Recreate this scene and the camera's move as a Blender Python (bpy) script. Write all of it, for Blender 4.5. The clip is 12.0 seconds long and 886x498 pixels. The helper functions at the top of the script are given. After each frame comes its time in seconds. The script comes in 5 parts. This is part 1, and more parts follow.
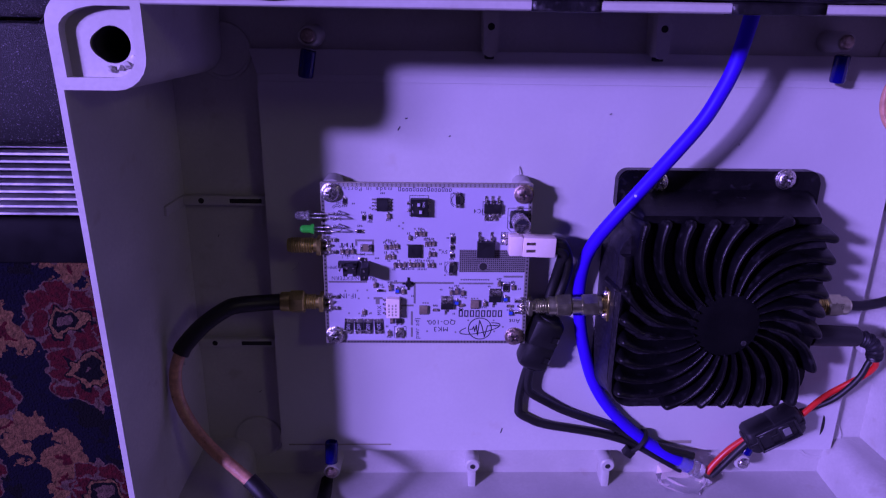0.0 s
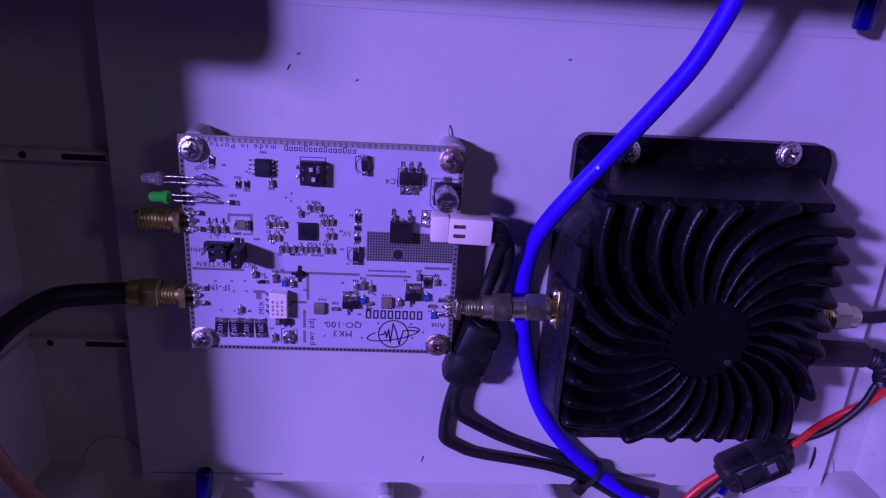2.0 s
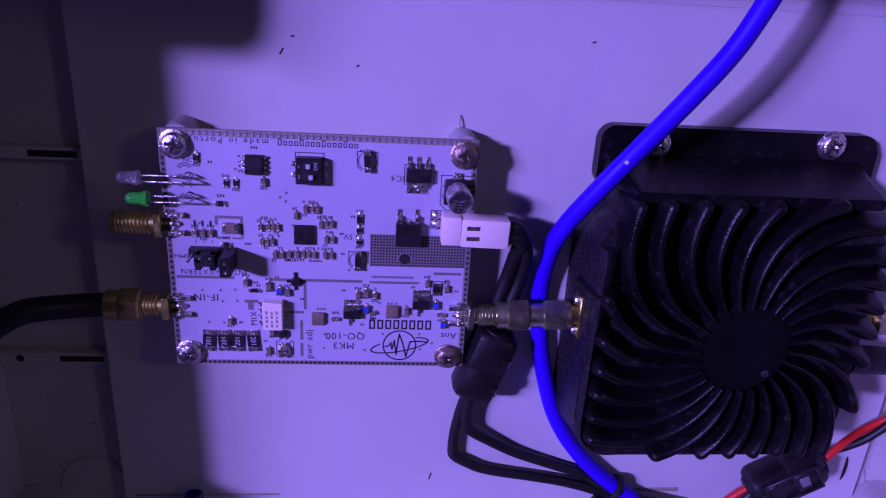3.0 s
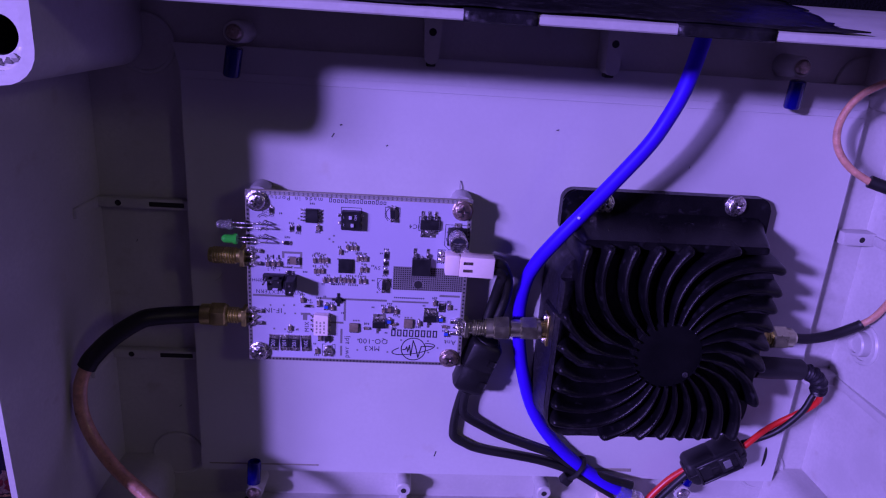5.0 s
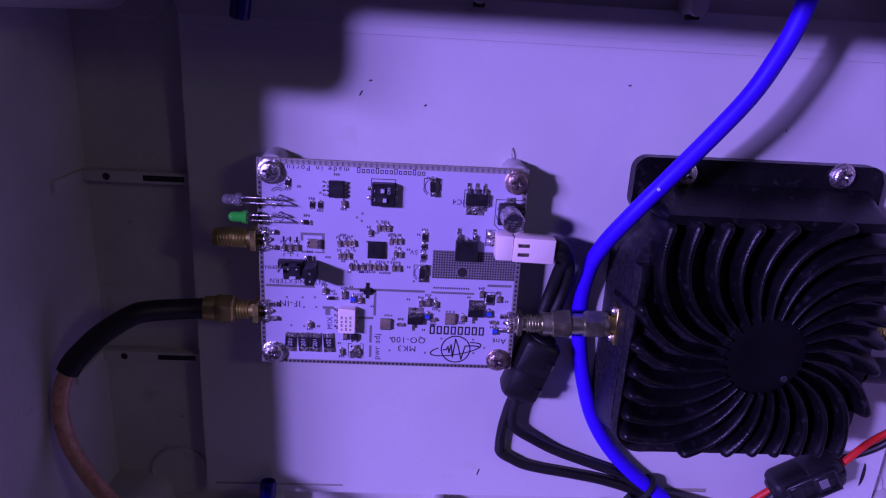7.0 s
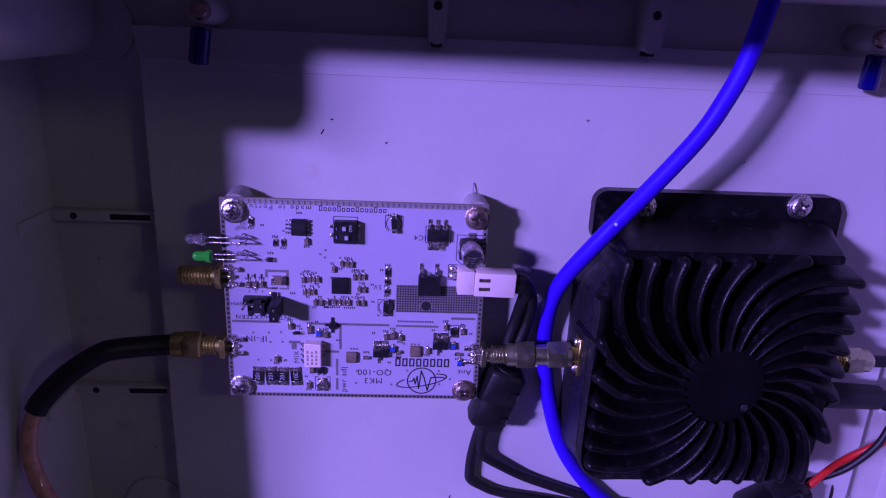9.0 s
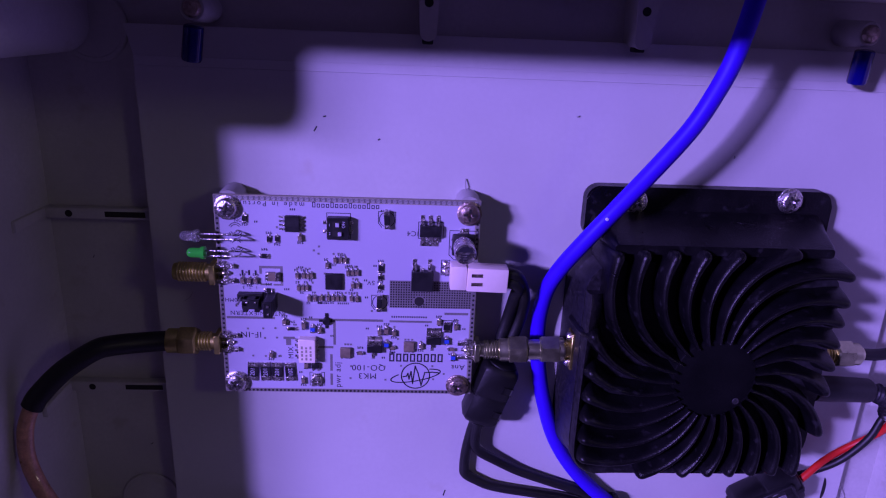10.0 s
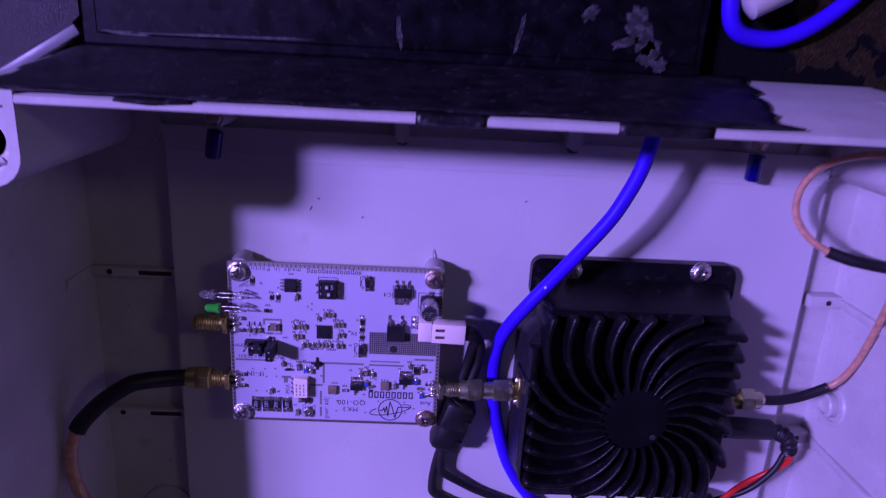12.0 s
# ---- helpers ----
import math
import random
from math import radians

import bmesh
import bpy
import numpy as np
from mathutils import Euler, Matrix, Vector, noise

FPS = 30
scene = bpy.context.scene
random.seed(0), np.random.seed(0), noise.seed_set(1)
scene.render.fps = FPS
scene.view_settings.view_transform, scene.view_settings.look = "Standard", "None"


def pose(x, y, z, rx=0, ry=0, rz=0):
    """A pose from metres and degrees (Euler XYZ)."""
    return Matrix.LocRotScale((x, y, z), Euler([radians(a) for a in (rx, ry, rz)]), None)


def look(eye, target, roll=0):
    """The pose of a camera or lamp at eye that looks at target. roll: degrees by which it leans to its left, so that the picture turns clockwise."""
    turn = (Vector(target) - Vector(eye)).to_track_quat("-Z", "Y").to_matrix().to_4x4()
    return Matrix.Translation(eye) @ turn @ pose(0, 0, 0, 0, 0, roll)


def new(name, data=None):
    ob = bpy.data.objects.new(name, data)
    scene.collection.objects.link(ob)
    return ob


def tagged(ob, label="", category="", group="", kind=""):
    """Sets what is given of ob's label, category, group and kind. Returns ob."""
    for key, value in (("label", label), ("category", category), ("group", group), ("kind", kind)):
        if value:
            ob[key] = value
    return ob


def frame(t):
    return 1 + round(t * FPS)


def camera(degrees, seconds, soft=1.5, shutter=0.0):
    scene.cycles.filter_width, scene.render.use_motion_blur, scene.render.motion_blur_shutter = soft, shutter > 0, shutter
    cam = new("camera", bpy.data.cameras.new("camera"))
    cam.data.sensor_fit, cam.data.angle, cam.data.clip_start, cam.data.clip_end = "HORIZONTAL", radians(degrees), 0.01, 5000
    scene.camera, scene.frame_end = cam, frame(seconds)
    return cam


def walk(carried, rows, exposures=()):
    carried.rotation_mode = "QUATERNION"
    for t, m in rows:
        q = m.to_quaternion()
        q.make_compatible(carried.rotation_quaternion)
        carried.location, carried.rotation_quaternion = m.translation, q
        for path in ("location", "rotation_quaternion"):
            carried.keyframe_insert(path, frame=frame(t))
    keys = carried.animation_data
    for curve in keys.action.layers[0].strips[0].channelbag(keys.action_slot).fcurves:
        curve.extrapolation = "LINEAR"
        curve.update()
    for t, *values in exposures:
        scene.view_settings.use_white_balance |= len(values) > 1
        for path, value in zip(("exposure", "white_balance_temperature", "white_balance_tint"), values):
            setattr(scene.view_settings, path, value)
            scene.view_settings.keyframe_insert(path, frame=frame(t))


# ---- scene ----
cam = camera(65.64, 12.0, soft=1.15, shutter=0.3)
PATH = [
    (0, -0.00097, 0.08980, 0.27067, -18.20, -1.38, 0.83),
    (0.1, -0.00097, 0.08980, 0.27067, -18.55, -1.38, 0.83),
    (0.2, 0.00722, 0.08999, 0.26467, -17.81, -1.62, 1.21),
    (0.3, 0.01603, 0.09020, 0.25822, -17.40, -1.88, 1.61),
    (0.5, 0.02938, 0.09051, 0.24844, -16.77, -2.28, 2.22),
    (1, 0.03108, 0.08583, 0.24085, -17.24, -1.91, 3.92),
    (1.5, 0.03225, 0.07656, 0.23228, -18.48, -2.59, 3.80),
    (2, 0.02014, 0.07093, 0.21163, -19.80, -3.32, 3.38),
    (2.5, 0.01871, 0.07051, 0.19998, -20.82, -4.29, 3.45),
    (3, 0.01531, 0.06877, 0.19161, -21.00, -4.37, 3.30),
    (3.2, 0.01229, 0.06788, 0.19086, -21.03, -4.38, 3.34),
    (4.8, 0.01350, 0.08929, 0.23719, -19.37, -3.24, 3.47),
    (5, 0.01350, 0.09399, 0.25467, -18.85, -2.84, 3.68),
    (5.5, 0.01549, 0.09376, 0.24153, -18.61, -2.12, 3.51),
    (6, 0.00655, 0.07418, 0.21931, -18.35, -2.35, 3.47),
    (6.5, 0.00247, 0.07188, 0.21773, -18.65, -2.21, 3.33),
    (7, 0.00442, 0.07338, 0.21781, -18.50, -2.19, 3.16),
    (7.5, 0.00504, 0.08114, 0.21736, -18.53, -2.26, 2.98),
    (9.5, 0.01755, 0.08511, 0.21792, -18.49, -2.40, 2.35),
    (10, 0.01769, 0.08463, 0.21942, -18.57, -2.45, 2.25),
    (10.5, 0.02083, 0.08332, 0.22109, -18.51, -2.24, 2.17),
    (11, 0.02146, 0.08441, 0.22343, -18.47, -2.09, 2.07),
    (11.5, 0.02092, 0.08891, 0.22762, -18.43, -2.02, 2.13),
    (12, 0.02895, 0.11710, 0.25920, -17.62, -1.41, 3.05),
]
EXPOSURE = [(0, 0.03, 6500, 10), (0.5, -0.04, 6480, 10), (1.5, -0.1, 6380, 11), (2.2, -0.19, 6220, 14), (3.2, -0.19, 6150, 16), (4.8, -0.03, 6450, 10), (6, -0.04, 6450, 10), (11.5, -0.04, 6500, 10), (12, 0.02, 6500, 10)]
walk(cam, [(t, pose(*m)) for t, *m in PATH], EXPOSURE)

# ---------------------------------------------------------------- light
world = bpy.data.worlds.new("world")
scene.world = world
world.use_nodes = True
world.node_tree.nodes["Background"].inputs[0].default_value = (0.9, 0.84, 1.0, 1)
world.node_tree.nodes["Background"].inputs[1].default_value = 0.002


def area_lamp(name, eye, target, size, watts, colour, across=0):
    data = bpy.data.lights.new(name, "AREA")
    data.shape, data.size, data.size_y, data.energy, data.color = "ELLIPSE", size, across or size, watts, colour
    ob = new(name, data)
    ob.matrix_world = look(eye, target)
    return ob


# the violet LED lamps of the room, a bulb and a strip behind it high to one side of the box, and a dim warm fill light
# added for the shaded walls
area_lamp("violet_led_lamp", (-1.225, 0.462, 1.30), (0.06, 0.0, 0.02), 0.14, 42, (0.36, 0.238, 1.0), 0.11)
area_lamp("violet_led_strip", (-1.46, 0.50, 1.30), (0.06, 0.0, 0.02), 0.12, 44, (0.36, 0.238, 1.0), 0.36)
# added fill without a known source, to lift the shaded inner walls
area_lamp("wall_lamp", (1.60, 0.80, 1.35), (0.0, 0.0, 0.0), 0.3, 1.6, (1.0, 0.88, 0.76))

# ---------------------------------------------------------------- helpers
Z0 = 19.0  # height of the board's upper face over the ground, mm


def P(x, y, z=0.0):
    return Vector((x, y, z + Z0)) * 0.001


def thing(name, label, category, x=0, y=0, z=-Z0, group="", kind=""):
    ob = new(name)
    ob.empty_display_size = 0.005
    ob.location = P(x, y, z)
    return tagged(ob, label, category, group, kind)


def world_of(ob):
    m = Matrix.Translation(ob.location) if ob.type == "EMPTY" else Matrix.Identity(4)
    return m


def finish(bm, name, material, angle=38):
    bmesh.ops.recalc_face_normals(bm, faces=bm.faces)
    me = bpy.data.meshes.new(name)
    bm.to_mesh(me)
    bm.free()
    me.materials.append(material)
    for p in me.polygons:
        p.use_smooth = True
    me.set_sharp_from_angle(angle=radians(angle))
    return me


def part(name, bm, material, parent=None, label="", kind="", angle=38):
    ob = new(name, finish(bm, name, material, angle))
    if parent is not None:
        ob.parent = parent
        ob.matrix_parent_inverse = world_of(parent).inverted()
    return tagged(ob, label, "", "", kind)


def single(name, bm, material, label, category, group="", kind="", angle=38):
    return tagged(new(name, finish(bm, name, material, angle)), label, category, group, kind)


def box(bm, x0, y0, z0, x1, y1, z1, r=0.0, seg=2, m=None):
    made = bmesh.ops.create_cube(bm, size=1.0)
    vs = made["verts"]
    c, s = ((x0 + x1) / 2, (y0 + y1) / 2, (z0 + z1) / 2), (abs(x1 - x0), abs(y1 - y0), abs(z1 - z0))
    for v in vs:
        q = Vector((c[0] + v.co.x * s[0], c[1] + v.co.y * s[1], c[2] + v.co.z * s[2]))
        v.co = P(*(m @ q if m else q))
    if r:
        es = list({e for v in vs for e in v.link_edges})
        bmesh.ops.bevel(bm, geom=es, offset=r * 0.001, segments=seg, affect="EDGES", profile=0.5)
    return bm


def prism(bm, outline, z0, z1, m=None):
    f = [P(*(m @ Vector((x, y, z0)) if m else (x, y, z0))) for x, y in outline]
    g = [P(*(m @ Vector((x, y, z1)) if m else (x, y, z1))) for x, y in outline]
    a, b = [bm.verts.new(v) for v in f], [bm.verts.new(v) for v in g]
    n = len(a)
    bm.faces.new(a[::-1]), bm.faces.new(b)
    for i in range(n):
        bm.faces.new((a[i], a[(i + 1) % n], b[(i + 1) % n], b[i]))
    return bm


def rounded(x0, y0, x1, y1, r, n=6):
    out = []
    for cx, cy, a in ((x1 - r, y1 - r, 0), (x0 + r, y1 - r, 90), (x0 + r, y0 + r, 180), (x1 - r, y0 + r, 270)):
        out += [(cx + r * math.cos(radians(a + 90 * i / n)), cy + r * math.sin(radians(a + 90 * i / n))) for i in range(n + 1)]
    return out


def lathe(bm, at, axis, profile, n=24, close=True):
    """A body of revolution: profile of (radius, height) along axis from at."""
    q = Vector(axis).to_track_quat("Z", "Y").to_matrix()
    rings = []
    for r, h in profile:
        ring = []
        for i in range(n):
            a = 2 * math.pi * i / n
            ring.append(bm.verts.new(P(*(Vector(at) + q @ Vector((r * math.cos(a), r * math.sin(a), h))))))
        rings.append(ring)
    for a, b in zip(rings, rings[1:]):
        for i in range(n):
            bm.faces.new((a[i], a[(i + 1) % n], b[(i + 1) % n], b[i]))
    if close:
        bm.faces.new(rings[0][::-1]), bm.faces.new(rings[-1])
    return bm


def smooth_path(pts, sub=8):
    pts = [Vector(p) for p in pts]
    ext = [2 * pts[0] - pts[1]] + pts + [2 * pts[-1] - pts[-2]]
    out = []
    for i in range(1, len(ext) - 2):
        a, b, c, d = ext[i - 1 : i + 3]
        for k in range(sub):
            t = k / sub
            out.append(0.5 * (2 * b + (c - a) * t + (2 * a - 5 * b + 4 * c - d) * t * t + (3 * b - a - 3 * c + d) * t**3))
    out.append(pts[-1])
    return out


def tube(bm, pts, r, n=14, sub=8, smooth=True):
    path = smooth_path(pts, sub) if smooth else [Vector(p) for p in pts]
    up = Vector((0, 0, 1))
    rings = []
    for i, p in enumerate(path):
        t = (path[min(i + 1, len(path) - 1)] - path[max(i - 1, 0)]).normalized()
        s = t.cross(up)
        s = s.normalized() if s.length > 1e-4 else Vector((1, 0, 0))
        w = s.cross(t).normalized()
        rr = r(i / (len(path) - 1)) if callable(r) else r
        rings.append([bm.verts.new(P(*(p + s * rr * math.cos(2 * math.pi * k / n) + w * rr * math.sin(2 * math.pi * k / n)))) for k in range(n)])
    for a, b in zip(rings, rings[1:]):
        for i in range(n):
            bm.faces.new((a[i], a[(i + 1) % n], b[(i + 1) % n], b[i]))
    bm.faces.new(rings[0][::-1]), bm.faces.new(rings[-1])
    return bm


def mesh():
    return bmesh.new()


# ---------------------------------------------------------------- materials
def material(name, colour, rough=0.5, metal=0.0, spread=0.12, grain=600.0, stain=40.0, bump=0.0, dirt_glint=None, dirt_glint_at=0.62, coat=0.0, spec=0.5):
    m = bpy.data.materials.new(name)
    m.use_nodes = True
    nt = m.node_tree
    b = nt.nodes["Principled BSDF"]
    b.inputs["Metallic"].default_value = metal
    b.inputs["Coat Weight"].default_value = coat
    b.inputs["Specular IOR Level"].default_value = spec
    co = nt.nodes.new("ShaderNodeTexCoord").outputs["Object"]

    def noise_at(scale, detail):
        n = nt.nodes.new("ShaderNodeTexNoise")
        n.inputs["Scale"].default_value, n.inputs["Detail"].default_value = scale, detail
        nt.links.new(co, n.inputs["Vector"])
        return n.outputs["Fac"]

    fine, broad = noise_at(grain, 3), noise_at(stain, 5)

    def mapped(v, lo, hi, a, c):
        r = nt.nodes.new("ShaderNodeMapRange")
        for k, x in zip((1, 2, 3, 4), (lo, hi, a, c)):
            r.inputs[k].default_value = x
        nt.links.new(v, r.inputs[0])
        return r.outputs[0]

    def mixed(fac, a, c):
        x = nt.nodes.new("ShaderNodeMix")
        x.data_type = "RGBA"
        nt.links.new(fac, x.inputs["Factor"])
        for s, v in (("A", a), ("B", c)):
            sock = [i for i in x.inputs if i.name == s and i.type == "RGBA"][0]
            if isinstance(v, tuple):
                sock.default_value = (*v, 1)
            else:
                nt.links.new(v, sock)
        return [o for o in x.outputs if o.type == "RGBA"][0]

    low, high = tuple(c * (1 - spread) for c in colour), tuple(min(1, c * (1 + spread)) for c in colour)
    col = mixed(mapped(broad, 0.35, 0.65, 0, 1), low, high)
    col = mixed(mapped(fine, 0.3, 0.7, 0, 0.5), col, tuple(c * (1 - spread * 1.5) for c in colour))
    if dirt_glint:
        col = mixed(mapped(noise_at(stain * 2.3, 8), dirt_glint_at, dirt_glint_at + 0.12, 0, 0.7), col, dirt_glint)
    nt.links.new(col, b.inputs["Base Color"])
    nt.links.new(mapped(broad, 0.3, 0.7, max(0.02, rough - 0.08), min(1, rough + 0.08)), b.inputs["Roughness"])
    if bump:
        bp = nt.nodes.new("ShaderNodeBump")
        bp.inputs["Strength"].default_value, bp.inputs["Distance"].default_value = bump, 0.0004
        nt.links.new(fine, bp.inputs["Height"])
        nt.links.new(bp.outputs[0], b.inputs["Normal"])
    return m


PLASTIC = material("white_plastic", (0.475, 0.465, 0.445), 0.42, spread=0.09, grain=700, stain=45, bump=0.10, dirt_glint=(0.38, 0.35, 0.305), dirt_glint_at=0.62)
PANEL = material("white_panel", (0.52, 0.515, 0.51), 0.45, spread=0.04, grain=600, stain=30, bump=0.05, dirt_glint=(0.46, 0.43, 0.39), dirt_glint_at=0.68)
BLACKANOD = material("black_cast_metal", (0.0048, 0.0046, 0.0058), 0.34, spread=0.35, grain=1900, stain=130, bump=0.35, dirt_glint=(0.022, 0.021, 0.026), dirt_glint_at=0.6, spec=0.24)
DUSTYBLACK = material("dusty_cast_metal", (0.0125, 0.0118, 0.0145), 0.42, spread=0.3, grain=2600, stain=420, bump=0.2, dirt_glint=(0.028, 0.026, 0.032), dirt_glint_at=0.5, spec=0.3)
BLACKFLAT = material("black_flat_hub", (0.003, 0.003, 0.004), 0.55, spread=0.3, grain=1200, stain=80, bump=0.1, spec=0.16)
BLUECABLE = material("blue_cable_jacket", (0.035, 0.004, 0.56), 0.5, spread=0.06, grain=400, stain=60, bump=0.05, spec=0.15)
BLUESLEEVE = material("blue_sleeve", (0.002, 0.001, 0.13), 0.12, spread=0.1, grain=400, stain=90)
BLACKCABLE = material("black_cable_jacket", (0.0045, 0.0045, 0.0055), 0.5, spread=0.25, grain=700, stain=90, bump=0.15)
REDCABLE = material("red_cable_jacket", (0.62, 0.02, 0.015), 0.40, spread=0.12, grain=500, stain=90, bump=0.05)
SOLDERMASK = material("white_solder_mask", (0.445, 0.42, 0.56), 0.4, spread=0.015, grain=900, stain=50, bump=0.02)
LAMINATE = material("board_laminate", (0.30, 0.28, 0.22), 0.6, spread=0.15, grain=1500, stain=200)
TIN = material("tinned_copper", (0.70, 0.67, 0.64), 0.27, 1.0, spread=0.2, grain=2200, stain=900, bump=0.6)
PLATING = material("dull_tin_plating", (0.42, 0.41, 0.42), 0.4, 0.4, spread=0.2, grain=2200, stain=900, bump=0.3)
STEEL = material("bright_steel", (0.74, 0.71, 0.69), 0.27, 1.0, spread=0.14, grain=2200, stain=700, bump=0.5)
OLDSTEEL = material("rusty_steel", (0.46, 0.37, 0.31), 0.34, 0.95, spread=0.3, grain=1800, stain=600, bump=0.55, dirt_glint=(0.20, 0.11, 0.06), dirt_glint_at=0.58)
BRASS = material("gold_plated_brass", (0.60, 0.54, 0.17), 0.36, 1.0, spread=0.18, grain=1500, stain=250, bump=0.08)
NICKEL = material("nickel_brass", (0.62, 0.64, 0.40), 0.33, 1.0, spread=0.14, grain=1500, stain=250, bump=0.06)
CHIP = material("black_epoxy", (0.010, 0.010, 0.012), 0.45, spread=0.25, grain=2500, stain=300, bump=0.1)
INK = material("black_ink", (0.02, 0.02, 0.03), 0.5, spread=0.1)
GREYINK = material("bare_laminate", (0.17, 0.16, 0.165), 0.5, spread=0.1, grain=1500, stain=300)
TANCAP = material("tan_ceramic", (0.20, 0.16, 0.115), 0.4, spread=0.2, grain=1500, stain=400)
BLUECAP = material("blue_component", (0.03, 0.08, 0.55), 0.35, spread=0.1)
WHITECON = material("ivory_nylon", (0.82, 0.70, 0.66), 0.45, spread=0.04, grain=900, stain=150, bump=0.03)
NYLON = material("pale_nylon", (0.34, 0.33, 0.33), 0.4, spread=0.05, grain=900, stain=150, bump=0.03)
COPPERBRAID = material("copper_coax_jacket", (0.54, 0.28, 0.17), 0.34, spread=0.22, grain=1800, stain=420, bump=0.45, coat=0.5)
BLACKTAPE = material("black_tape", (0.012, 0.011, 0.015), 0.45, spread=0.45, grain=700, stain=110, bump=0.5, dirt_glint=(0.06, 0.056, 0.065), dirt_glint_at=0.6, spec=0.3)
BLACKCASE = material("black_plastic_case", (0.0035, 0.0032, 0.006), 0.45, spread=0.5, grain=1600, stain=130, bump=0.12, dirt_glint=(0.013, 0.012, 0.017), dirt_glint_at=0.58, spec=0.14)
# near-black that paints the shade inside holes, slots and recesses
HOLESHADE = material("recess_shade", (0.012, 0.011, 0.011), 0.8, spread=0.1)

CLEARPLASTIC = bpy.data.materials.new("clear_plastic")
CLEARPLASTIC.use_nodes = True
_b = CLEARPLASTIC.node_tree.nodes["Principled BSDF"]
_b.inputs["Transmission Weight"].default_value, _b.inputs["Roughness"].default_value, _b.inputs["IOR"].default_value = 0.9, 0.12, 1.45
_b.inputs["Base Color"].default_value = (0.9, 0.9, 0.92, 1)
GREENLENS = bpy.data.materials.new("green_led_lens")
GREENLENS.use_nodes = True
_b = GREENLENS.node_tree.nodes["Principled BSDF"]
_b.inputs["Base Color"].default_value, _b.inputs["Roughness"].default_value = (0.05, 0.62, 0.06, 1), 0.14
_b.inputs["Transmission Weight"].default_value = 0.25
WALLPAINT = material("wall_paint", (0.15, 0.145, 0.135), 0.8, spread=0.03, grain=90, stain=2, bump=0.1)
WOODFLOOR = material("wooden_floor", (0.10, 0.065, 0.04), 0.5, spread=0.2, grain=60, stain=4, bump=0.1)
FINMETAL = material("aluminium_fins", (0.86, 0.86, 0.88), 0.36, 1.0, spread=0.1, grain=700, stain=60, bump=0.1)
# the pale flecks are painted glints of the grainy black finish
TEXTURED = material("textured_black_case", (0.002, 0.002, 0.003), 0.36, spread=0.4, grain=3000, stain=1000, bump=0.7, dirt_glint=(0.30, 0.29, 0.33), dirt_glint_at=0.605, spec=0.3)
GREYSTRIP = material("grey_strip", (0.15, 0.15, 0.16), 0.45, spread=0.12, grain=700, stain=60, bump=0.1)
WORN = material("scuffed_patch", (0.018, 0.017, 0.021), 0.6, spread=0.7, grain=900, stain=190, bump=0.3, dirt_glint=(0.075, 0.068, 0.074), dirt_glint_at=0.5)


